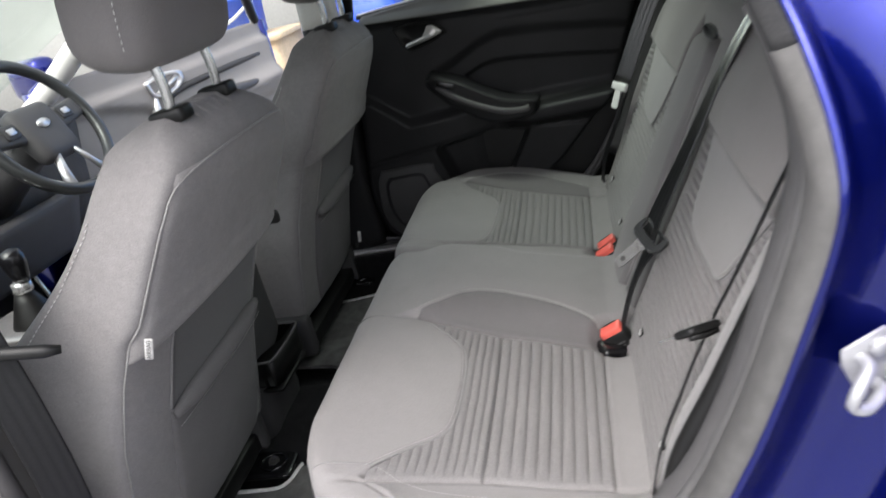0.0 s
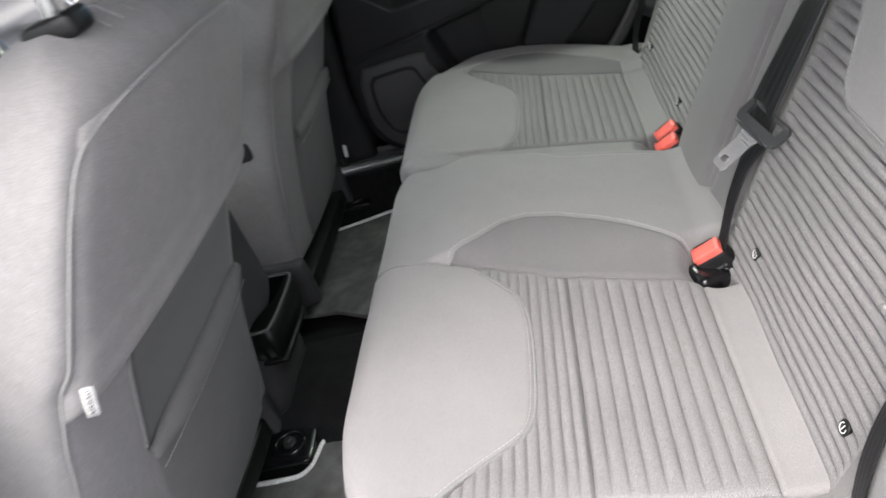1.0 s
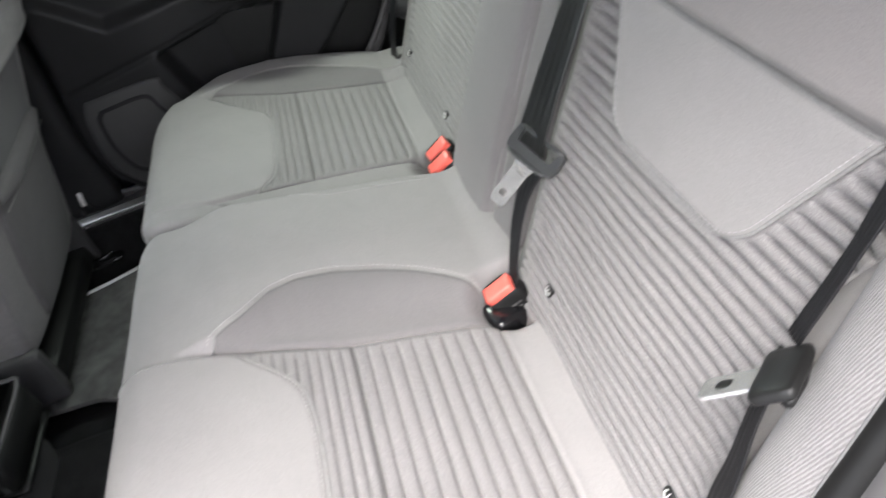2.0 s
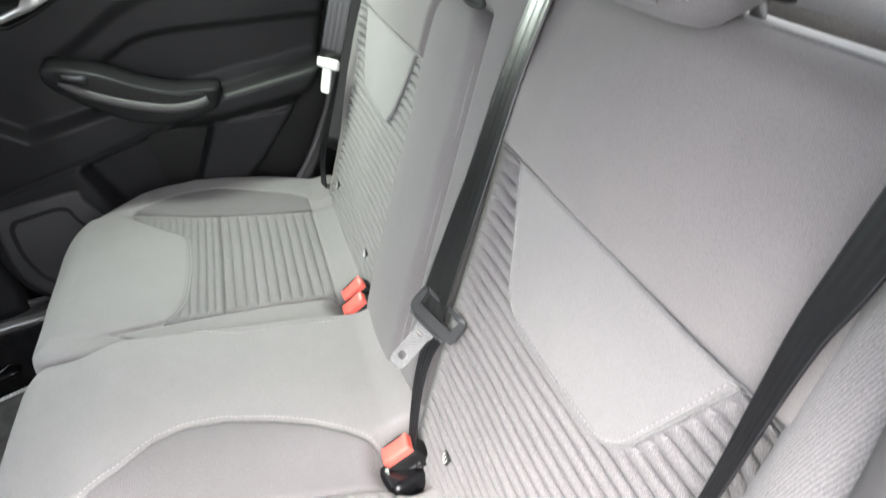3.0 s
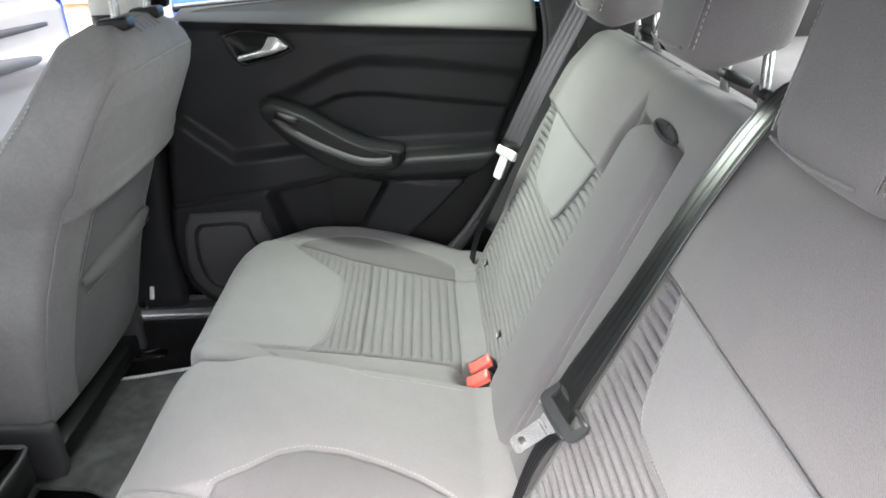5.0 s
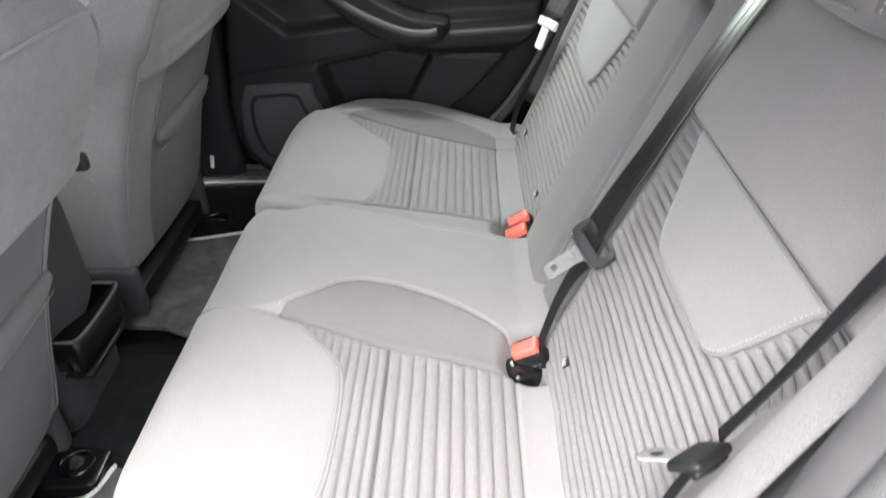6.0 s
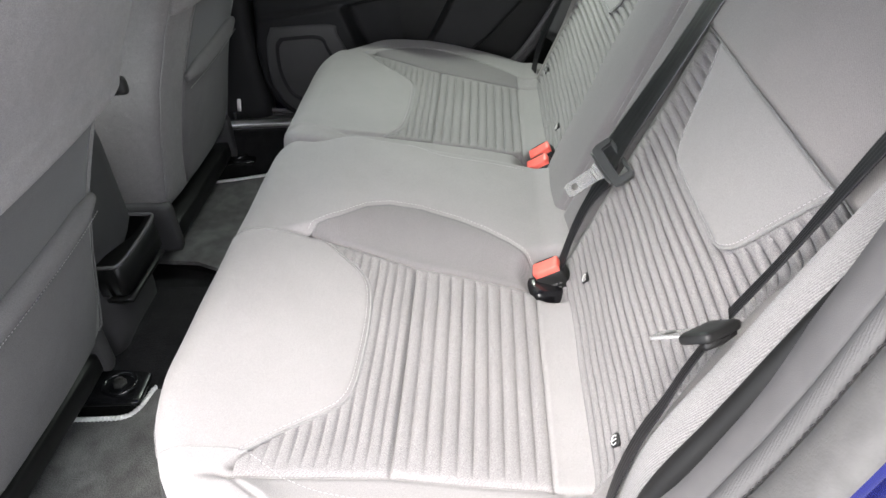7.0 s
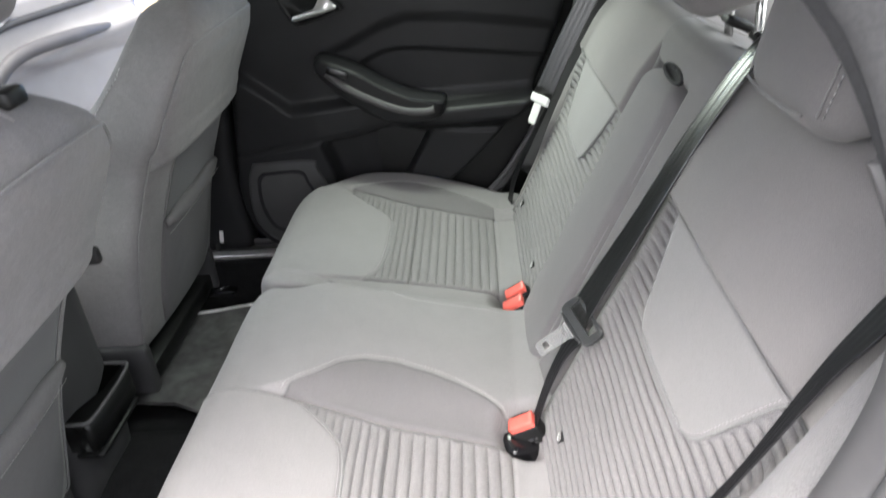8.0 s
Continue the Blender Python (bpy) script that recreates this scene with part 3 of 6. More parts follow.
def backrest(name, inner, far, label):
    ws = np.r_[np.arange(-0.075, 0.36, 0.0024), np.linspace(0.362, 0.50, 26), 0.53 - 0.03 * np.linspace(1, 0, 12)[1:] ** 1.8]
    av = np.linspace(0, 1, 100)
    outer = np.interp(ws, (-0.08, 0.1, 0.25, 0.36, 0.44, 0.50, 0.52, 0.53), (0.565, 0.56, 0.545, 0.515, 0.51, 0.53, 0.56, 0.60))
    inn = inner - np.interp(ws, (-0.08, 0.49, 0.53), (0, 0, 0.02))
    Yv = outer[:, None] + (inn - outer)[:, None] * av[None, :]
    W = np.repeat(ws[:, None], len(av), 1)
    N = back_height(Yv, W, False) - drop(0.53 - W, 0.035) - drop(Yv - outer[:, None], 0.022) - drop(inn[:, None] - Yv, 0.012)
    P = back(flip(Yv) if far else Yv, W, N)
    ob = thing(name, label, "seat backrest", "rear seat backrests", (0.4, flip(0.76) if far else 0.76, 0.6))
    bm = shell(P, [lambda b, m: b - 0.05 * BN, lambda b, m: b - 0.10 * BN])
    part("cover", bm, FABRIC_UPPER, ob)

    def on(y, w, lift=0.0006):
        return back(flip(np.asarray(y)) if far else y, w, back_height(np.asarray(y, float), np.asarray(w, float)) + lift)
    # ribbed cloth: two skins beside and one below the smooth panel
    def skin(ya, yb, wa, wb, ny, nw):
        G = []
        for w in np.linspace(wa, wb, nw):
            a, b = (f(w) for f in (ya, yb))
            G.append(on(np.linspace(a, b, ny), np.full(ny, w), 0.0010))
        part("ribbed_panel", shell(np.array(G), [lambda b, m: b - 0.008 * BN], cap=False), FABRIC_RIB, ob, "ribbed grey cloth panel")
    left = lambda w: 0.588 - 0.05 * float(smooth((w - 0.22) / 0.15))
    skin(left, lambda w: 0.986, -0.0600, 0.2215, 60, 310)
    skin(lambda w: float(panel_sides(w)[1]) + 0.001, lambda w: 0.986, 0.2215, 0.344, 20, 114)
    skin(left, lambda w: float(panel_sides(w)[0]) - 0.001, 0.2215, 0.344, 20, 114)
    G = []
    for w in np.linspace(0.2230, 0.3475, 42):
        lo, hi = (float(v) for v in panel_sides(w))
        G.append(on(np.linspace(lo + 0.001, hi - 0.001, 40), np.full(40, w), 0.0012))
    part("centre_panel", shell(np.array(G), [lambda b, m: b - 0.004 * BN], cap=False), FABRIC, ob, "smooth pale grey centre panel")
    wv = np.linspace(0.346, 0.2222, 30)
    line = np.vstack([np.c_[panel_sides(wv)[0], wv], np.c_[np.linspace(0.705, 0.845, 20)[1:-1], np.full(18, 0.2220)], np.c_[panel_sides(wv[::-1])[1], wv[::-1]]])
    part("seam", tube(on(line[:, 0], line[:, 1], 0.0012), 0.0015, 8), PIPING, ob)
    sc = np.array([NEAR, 0.29])
    inner_line = sc + (line - sc) * 0.965
    part("stitching", stitches(on(inner_line[:, 0], inner_line[:, 1], 0.0003), 0.0035, 0.0022, 0.0004, lift=0.001 * BN), THREAD, ob)
    part("seam", tube(on(np.linspace(0.54, 0.985, 40), np.full(40, 0.349), 0.002), 0.0012, 6), PIPING, ob)
    yy = np.linspace(0.60, inner - 0.03, 30)
    part("piping", tube(back(flip(yy) if far else yy, 0.528, back_height(yy, np.full(30, 0.528)) - 0.026), 0.0028, 8), PIPING, ob)
    # soft top of the backrest, running back to the load deck
    T = np.array([[back(flip(y) if far else y, 0.520 + 0.012 * math.sin(math.pi * t) - 0.02 * t, -0.030 - 0.12 * t) for y in np.linspace(0.585, inner - 0.012, 14)] for t in np.linspace(0, 1, 8)])
    part("top", shell(T, [lambda b, m: b - 0.02 * BUP]), FABRIC_UPPER, ob)
    part("release_knob", rbox((0.032, 0.026, 0.022), 0.008, 4, Matrix.Translation(back(flip(0.635) if far else 0.635, 0.530, -0.085))), BLACK, ob, "black release knob")
    return ob


backrest("rear_backrest", 1.0, False, "grey cloth rear backrest with ribbed and smooth panels")
backrest("rear_backrest", flip(1.29), True, "grey cloth rear backrest with ribbed and smooth panels")


def middle_backrest():
    ob = thing("middle_backrest", "grey cloth middle backrest around a folded armrest", "seat backrest", "rear seat backrests", (0.4, YC, 0.6))
    ws, ys = np.linspace(-0.075, 0.53, 90), np.linspace(1.004, 1.287, 60)
    Yv, W = np.meshgrid(ys, ws)
    well = smooth((Yv - 1.085) / 0.014) * smooth((1.283 - Yv) / 0.014) * smooth((0.462 - W) / 0.02)
    N = -0.03 * well + 0.006 * smooth((W - 0.46) / 0.03) + 0.008 * np.sin((Yv - 1.004) / 0.283 * np.pi) - drop(0.53 - W, 0.035) - drop(Yv - 1.004, 0.012) - drop(1.287 - Yv, 0.012)
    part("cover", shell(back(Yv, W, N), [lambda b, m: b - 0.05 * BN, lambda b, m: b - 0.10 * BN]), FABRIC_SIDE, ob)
    yy = np.linspace(1.02, 1.27, 24)
    part("piping", tube(back(yy, 0.528, -0.024), 0.0028, 8), PIPING, ob)
    arm = thing("folding_armrest", "grey cloth armrest folded up into the middle backrest", "armrest", "", (0.42, 1.18, 0.7))
    ws = np.linspace(-0.11, 0.458, 90)
    av = np.linspace(0, 1, 44)
    lo = 1.094 + 0.05 * (np.clip((ws - 0.40) / 0.058, 0, 1)) ** 3
    hi = 1.276 - 0.05 * (np.clip((ws - 0.40) / 0.058, 0, 1)) ** 3
    Yv = lo[:, None] + (hi - lo)[:, None] * av
    W = np.repeat(ws[:, None], len(av), 1)
    N = 0.014 + 0.006 * np.sin(av * np.pi)[None, :] - drop(0.458 - W, 0.03) - drop(Yv - lo[:, None], 0.022) - drop(hi[:, None] - Yv, 0.022) + 0.001 * np.sin(40 * W + 20 * Yv)
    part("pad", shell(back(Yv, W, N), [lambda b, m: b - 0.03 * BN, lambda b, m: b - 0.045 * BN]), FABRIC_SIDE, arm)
    for y in (1.101, 1.269):
        part("seam", tube(back(np.full(40, y), np.linspace(-0.03, 0.41, 40), 0.007), 0.0013, 6), PIPING, arm)
    rec = Matrix.Translation(back(1.145, 0.461, 0.011)) @ Euler((radians(12), radians(-52), 0)).to_matrix().to_4x4() @ Matrix.Rotation(radians(-4), 4, 'Z')
    part("pull_recess", lathe([(0.0001, -0.002), (0.85, -0.002), (1.0, 0.001), (0.92, 0.003), (0.75, 0.001), (0.0001, 0.0)], rec @ Matrix.Diagonal((0.009, 0.031, 1, 1)), 28), SKIRT, arm, "black oval pull recess")
    part("pull_loop", tube([rec @ Vector((0.0075 * math.cos(a), 0.0285 * math.sin(a), 0.003)) for a in np.linspace(0, 2 * np.pi, 32)], 0.0030, 8), SKIRT, arm, "black fabric pull loop")


middle_backrest()


def rear_headrest(yc, half, label, zb=1.155, height=0.20, xc=0.525):
    """A headrest whose lip hangs over the front of the backrest."""
    ob = thing("rear_headrest", label, "headrest", "rear headrests", (0.55, yc, zb))
    m = Matrix.Translation((xc, yc, zb + height / 2)) @ Euler((0, radians(14), 0)).to_matrix().to_4x4()

    def shape(q):
        x, y, z = q
        t = z / height + 0.5
        y *= 1.0 - 0.12 * abs(t - 0.45) ** 1.6
        x += 0.012 * (y / half) ** 2
        if t < 0.4 and x > -0.01:
            z += 0.028 * (0.4 - t) / 0.4 * min(1, (x + 0.01) / 0.05)
        return x, y, z
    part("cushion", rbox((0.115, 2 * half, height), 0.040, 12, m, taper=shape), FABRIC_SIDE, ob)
    for s in (-1, 1):
        pts = []
        for t in np.linspace(0.06, 0.96, 30):
            z = (t - 0.5) * (height - 0.02)
            yy = s * (half - 0.020) * (1.0 - 0.12 * abs(t - 0.45) ** 1.6)
            pts.append(m @ Vector((-0.0578 + 0.0048 + 0.012 * (yy / half) ** 2, yy, z)))
        part("seam", tube(pts, 0.0012, 6), PIPING, ob)
        off = [p + Vector((0.0040, s * 0.006, 0)) for p in pts]
        part("stitching", stitches(off, 0.0042, 0.0028, 0.0010, lift=(-0.0010, 0, 0)), THREAD, ob)
    low = [m @ Vector((-0.0575 + 0.012 * (yy / half) ** 2, yy, -(height / 2) + 0.022 - 0.006 * (1 - (yy / half) ** 2))) for yy in np.linspace(-half * 0.66, half * 0.66, 24)]
    part("seam", tube(low, 0.0013, 6), PIPING, ob)
    for s in (-1, 1):
        a, b = Vector((0.57, yc + s * 0.055, 1.07)), m @ Vector((0.03, s * 0.055, -height / 2 + 0.08))
        part("post", tube([a, a.lerp(b, 0.5), b], 0.006, 12), STEEL, ob, "chromed steel post")
        part("guide", rbox((0.04, 0.034, 0.014), 0.005, 3, Matrix.Translation(a + Vector((0.01, 0, 0.065))) @ Euler((0, radians(25), 0)).to_matrix().to_4x4()), BLACK, ob, "black plastic post guide")
    return ob


rear_headrest(0.829, 0.101, "grey cloth rear headrest with stitched sides", 1.115, 0.22, 0.566)
rear_headrest(YC, 0.082, "grey cloth middle rear headrest with stitched sides", 1.160, 0.19, 0.541)
rear_headrest(flip(NEAR + 0.004), 0.092, "grey cloth rear headrest with stitched sides")


def isofix(y):
    ob = thing("anchor_button", "small black round child-seat anchor button on the ribs", "anchor button", "child-seat anchor buttons", tuple(back(y, 0.0, 0.0)))
    m = Matrix.Translation(back(y, 0.004, 0.0)) @ Euler((0, radians(-64.6), 0)).to_matrix().to_4x4()
    part("disc", lathe([(0.0001, -0.002), (0.0085, -0.002), (0.0088, 0.0012), (0.0075, 0.0022), (0.0001, 0.0024)], m, 20), BLACK, ob)
    part("ring", tube([m @ Vector((0.0052 * math.cos(a), 0.0052 * math.sin(a), 0.0026)) for a in np.linspace(0.4, 5.2, 20)], 0.0005, 6), WHITE, ob, "pale printed ring")
    part("bar", tube([m @ Vector((-0.004, 0.001, 0.0026)), m @ Vector((0.004, -0.001, 0.0026))], 0.0005, 6), WHITE, ob)


for y in (0.62, 0.90, 1.369, 1.65):
    isofix(y)

# ---- belts and buckles ----
def buckle(x, y, z, turn, label):
    ob = thing("belt_buckle", label, "belt buckle", "seat belt buckles", (x, y, z))
    m = Matrix.Translation((x, y, z)) @ Euler((0, radians(-22), 0)).to_matrix().to_4x4() @ Euler((radians(-8), 0, radians(90 + turn))).to_matrix().to_4x4()
    part("housing", rbox((0.028, 0.046, 0.075), 0.006, 4, m @ Matrix.Translation((0, 0, -0.032))), BLACK, ob)
    part("button", rbox((0.022, 0.040, 0.012), 0.0016, 3, m @ Matrix.Translation((-0.002, 0, 0.008)), taper=lambda q: (q[0], q[1], q[2] + 0.10 * q[0])), RED, ob, "red press button")
    part("slot", rbox((0.0035, 0.030, 0.006), 0.0015, 2, m @ Matrix.Translation((0.0085, 0, 0.0125))), BLACK, ob)
    for k, (a, b) in enumerate(((-0.012, 0.006), (-0.008, 0.010), (-0.013, 0.002), (-0.009, 0.008))):
        part("marking", rbox((0.0004, b - a, 0.0035), 0.0001, 1, m @ Matrix.Translation((-0.0143, (a + b) / 2, -0.018 - 0.007 * k))), PLASTIC_GREY, ob, "worn grey printed bar")
    return ob


buckle(0.256, 0.960, 0.633, -8, "black belt buckle with a red press button between the cushions")
buckle(0.262, 1.268, 0.638, -4, "black belt buckle with a red press button between the cushions")
buckle(0.268, 1.302, 0.643, 2, "black belt buckle with a red press button between the cushions")
socket = thing("buckle_socket", "dark moulded plastic socket around the belt buckle", "buckle socket", "", (0.26, 0.95, 0.58))
part("rim", rbox((0.056, 0.050, 0.03), 0.012, 5, Matrix.Translation((0.250, 0.948, 0.603)) @ Euler((0, radians(14), radians(20))).to_matrix().to_4x4()), GLOSS, socket)


def tongue(m, parent, long=0.045, width=0.062):
    """The latch plate of a belt: black grip with a slot and a steel tongue."""
    g = part("grip", rbox((width, 0.030, 0.010), 0.0045, 4, m), BLACK, parent, "black plastic grip")
    part("bar", tube([m @ Vector((-width * 0.42, 0.006, 0.006)), m @ Vector((0, 0.007, 0.0075)), m @ Vector((width * 0.42, 0.006, 0.006))], 0.0042, 8), BLACK, g)
    o = [(-0.011, -0.012), (-0.011, -long), (-0.008, -long - 0.005), (0.008, -long - 0.005), (0.011, -long), (0.011, -0.012)]
    p = part("latch_plate", plate(o, m @ Matrix.Translation((0, 0, -0.0012)), 0.0024), STEEL, parent, "bright steel latch plate", soft=False)
    part("slot", rbox((0.010, 0.012, 0.0030), 0.001, 2, m @ Matrix.Translation((0, -long + 0.012, 0))), BLACK, p)


def middle_belt():
    FACE = np.array((-0.60, -0.70, 0.25))
    FACE = FACE - BUP * (FACE @ BUP)
    FACE /= np.linalg.norm(FACE)
    ob = thing("middle_seat_belt", "black webbing seat belt lying down the rear backrest", "seat belt", "rear seat belts", (0.4, 1.0, 0.7))
    pts = spline([back(0.987, 0.585, -0.050), back(0.986, 0.560, -0.014), back(0.984, 0.45, 0.006), back(0.984, 0.30, 0.014), back(0.988, 0.18, 0.020), back(0.989, 0.135, 0.020)], 8)
    turn = lambda d: math.cos(radians(d)) * BN + math.sin(radians(d)) * np.array((0, -1, 0))
    twist = np.array([turn(0), turn(0), turn(2), turn(6), turn(14), turn(22)])
    part("webbing", ribbon(pts + 0.006 * BN, [0.046, 0.043, 0.043, 0.045, 0.047, 0.047], twist, fold=0.0012), WEB_SHEEN, ob)
    a = Vector((0.373, -0.836, -0.388)).normalized()
    up = Vector((0.85, 0.06, 0.52))
    up = (up - a * up.dot(a)).normalized()
    m = Matrix((a, up, a.cross(up))).transposed().to_4x4()
    m.translation = Vector((0.334, 0.968, 0.802))
    o = [(-0.035, 0.018), (-0.031, 0.021), (-0.027, 0.018), (-0.0255, 0.003), (0.0255, 0.003), (0.027, 0.018), (0.031, 0.021), (0.035, 0.018), (0.036, 0.0), (0.033, -0.008), (0.018, -0.014), (-0.018, -0.014), (-0.033, -0.008), (-0.036, 0.0)]
    g = part("grip", plate(o, m @ Matrix.Translation((0, 0, -0.0035)), 0.007, bevel=0.0012), GLOSSGREY, ob, "dark glossy plastic grip", soft=False)
    part("rear_bar", rbox((0.062, 0.006, 0.004), 0.0018, 3, m @ Matrix.Translation((0, 0.019, -0.003))), GLOSSGREY, g)
    part("rim", tube([m @ Vector((x, -0.006 - 0.05 * 0.1, 0.0035)) for x in np.linspace(-0.028, 0.028, 8)], 0.0020, 8), GLOSSGREY, g)
    for k, (a, b) in enumerate(((-0.012, 0.004), (-0.006, 0.010))):
        part("marking", rbox((b - a, 0.0012, 0.0005), 0.0001, 1, m @ Matrix.Translation(((a + b) / 2, -0.020 - 0.004 * k, 0.0020))), DARKSTEEL, ob, "worn stamped bar")
    t_ = [(-0.015, -0.010), (-0.011, -0.022), (-0.011, -0.062), (-0.008, -0.067), (0.008, -0.067), (0.011, -0.062), (0.011, -0.022), (0.015, -0.010)]
    lp = part("latch_plate", plate(t_, m @ Matrix.Translation((0, 0, -0.001)), 0.0026, bevel=0.0006), STEEL, ob, "bright steel latch plate", soft=False)
    part("slot", rbox((0.012, 0.010, 0.0032), 0.0012, 2, m @ Matrix.Translation((0, -0.053, 0.0003))), DARKSTEEL, lp)
    low = spline([back(0.990, 0.130, 0.012), back(0.990, 0.09, 0.018), back(0.978, 0.04, 0.022), back(0.962, -0.02, 0.018), back(0.952, -0.055, 0.012)], 8)
    part("lower_strap", ribbon(low, [0.044, 0.026, 0.020, 0.022], FACE + np.array((-0.5, 0.5, 0))), WEB, ob)
    part("guide", rbox((0.05, 0.06, 0.018), 0.006, 4, Matrix.Translation(back(0.988, 0.575, -0.055)) @ Euler((0, radians(25), 0)).to_matrix().to_4x4()), BLACK, ob, "black belt guide")


middle_belt()


def outer_belt(far, label):
    f = (lambda p: np.array((p[0], flip(p[1]), p[2]))) if far else (lambda p: np.array(p))
    ob = thing("outer_seat_belt", label, "seat belt", "rear seat belts", tuple(f((0.4, 0.56, 0.7))))
    side = -1 if far else 1
    top = [f(p) for p in ((0.58, 0.515, 1.32), (0.525, 0.535, 1.20), (0.469, 0.551, 1.086), (0.446, 0.559, 1.037), (0.403, 0.563, 0.946), (0.372, 0.569, 0.882))]
    if far:
        top = [np.array(p) for p in ((0.58, 1.70, 1.335), (0.485, 1.70, 1.153), (0.421, 1.70, 1.031), (0.356, 1.70, 0.894))]
    tp = spline(top, 8)
    nrm = np.array((-0.32, -0.93, 0.2)) if far else np.array((-0.55, -0.85, 0.10))
    part("webbing", ribbon(tp, 0.042 if far else [0.036, 0.034, 0.030, 0.022, 0.012, 0.014], nrm if far else np.array((-0.8, 0.2, 0.45))), WEB_SHEEN if far else WEB, ob)
    e = top[-1]
    if far:
        m = Matrix.Translation(e + np.array((-0.006, -0.004, -0.006))) @ Euler((radians(68), radians(4), radians(-62))).to_matrix().to_4x4()
    else:
        d = Vector((-0.043, 0.036, -0.036)).normalized()
        v = Vector((0.155, 0.453, -0.415)) + Vector((0, 0, 0.15))
        ax = (v - d * v.dot(d)).normalized()
        m = Matrix((ax, -d, ax.cross(-d))).transposed().to_4x4()
        m.translation = Vector((0.352, 0.551, 0.880))
    if far:
        g = part("grip", rbox((0.062, 0.020, 0.010), 0.004, 4, m), WHITE, ob, "pale grey plastic grip")
        part("latch_plate", plate([(-0.012, -0.008), (-0.013, -0.05), (-0.009, -0.055), (0.009, -0.055), (0.013, -0.05), (0.012, -0.008)], m, 0.003), WHITE, ob, "pale steel latch plate", soft=False)
    else:
        tongue(m, ob, 0.05, 0.05)
    lp = [f(p) for p in ((0.368, 0.570, 0.872), (0.344, 0.566, 0.823), (0.326, 0.560, 0.784), (0.308, 0.556, 0.745), (0.288, 0.545, 0.69), (0.27, 0.53, 0.60))]
    part("lower_strap", ribbon(spline(lp, 6), [0.012, 0.018, 0.028, 0.034], np.array((-0.8, 0.2 * side, 0.35))), WEB, ob)


outer_belt(False, "black webbing seat belt hanging beside the rear seat bolster")
outer_belt(True, "black webbing seat belt with pale latch hanging by the far pillar")


# ---- the car's shell ----
car = thing("car_body", "blue hatchback body standing with its doors open", "car body", "", (0, YC, 0))
APERTURE = [(-0.47, 0.44, 0.56), (-0.44, 0.44, 0.515), (-0.30, 0.44, 0.503), (-0.1, 0.44, 0.503), (0.12, 0.44, 0.535), (0.25, 0.44, 0.62), (0.337, 0.44, 0.736), (0.381, 0.44, 0.822), (0.41, 0.44, 0.893),
            (0.436, 0.44, 0.969), (0.456, 0.44, 1.033), (0.465, 0.44, 1.084), (0.461, 0.445, 1.133), (0.45, 0.455, 1.18), (0.436, 0.475, 1.226), (0.412, 0.494, 1.270), (0.358, 0.503, 1.336),
            (0.27, 0.505, 1.408), (0.1, 0.505, 1.455), (-0.2, 0.505, 1.47), (-0.42, 0.50, 1.46)]
RING = spline(APERTURE, 5)
tan_ = np.gradient(RING, axis=0)
OUT = np.stack([tan_[:, 2], 0 * tan_[:, 0], -tan_[:, 0]], 1)
OUT /= np.linalg.norm(OUT, axis=1)[:, None]


def sweep(profile, far=False):
    """A strip along the door opening: places (outwards, across the car) of its section."""
    rows = []
    for o, d in profile:
        if far:
            p = RING + OUT * o + np.array((0, d, 0))
            p[:, 1] = flip(p[:, 1])
        else:
            # the strip is wide along the seat and narrows towards the roof
            w = smooth((RING[:, 2] - 1.06) / 0.20)[:, None]
            ou = o + 0.012 - 0.015 * (d + 0.057) / 0.122
            ou = ou + 0.022 * (1 - (d + 0.057) / 0.122) * smooth((RING[:, 2] - 1.22) / 0.08)[:, None]
            du = -0.012 + (d + 0.057) * (0.20 if d > -0.057 else 1.0)
            p = RING + OUT * (o * (1 - w) + ou * w) + np.array((0, 1, 0)) * (d * (1 - w) + du * w)
        rows.append(p)
    return np.array(rows)


def strip(name, profile, mat, label, a=0, e=None):
    return part(name, shell(sweep(profile)[:, a:e], [lambda b, m: b + (0.002, 0.002, 0)], cap=False), mat, car, label)


# passenger side: pillar trim, cloth lip, seal, then the painted flange and jamb
strip("pillar_trim", [(0.05, 0.070), (-0.005, 0.066), (-0.022, 0.060), (-0.029, 0.053), (-0.030, 0.038), (-0.028, 0.023), (-0.024, 0.016)], TRIM, "scuffed grey plastic pillar trim", 22, 72)
TOP = 68
# upper run of the same seal; SKIRT's dark colour paints in its shade
strip("roof_seal", [(-0.020, 0.026), (-0.028, 0.018), (-0.033, 0.006), (-0.032, -0.006), (-0.035, -0.016), (-0.038, -0.030), (-0.035, -0.048), (-0.026, -0.057), (-0.014, -0.056)], SKIRT, "rubber seal under the roof, coloured dark as in shade", TOP - 1)
strip("seal_lip", [(-0.022, 0.020), (-0.029, 0.015), (-0.033, 0.006), (-0.033, -0.003), (-0.028, -0.009)], SEAL_CLOTH, "grey woven seal lip", 0, TOP)
strip("door_seal", [(-0.024, -0.004), (-0.028, -0.010), (-0.035, -0.016), (-0.038, -0.028), (-0.037, -0.042), (-0.033, -0.052), (-0.026, -0.057), (-0.016, -0.056)], SEAL, "grey rubber door seal", 0, TOP)
strip("door_jamb", [(-0.020, -0.046), (-0.022, -0.056), (-0.018, -0.060), (-0.012, -0.056), (-0.006, -0.036), (0.004, -0.016), (0.05, -0.014), (0.085, -0.03), (0.10, -0.05), (0.112, -0.10), (0.13, -0.16)], PAINT, "glossy deep blue door jamb")
groove = sweep([(-0.030, -0.010)])[0][30:66]
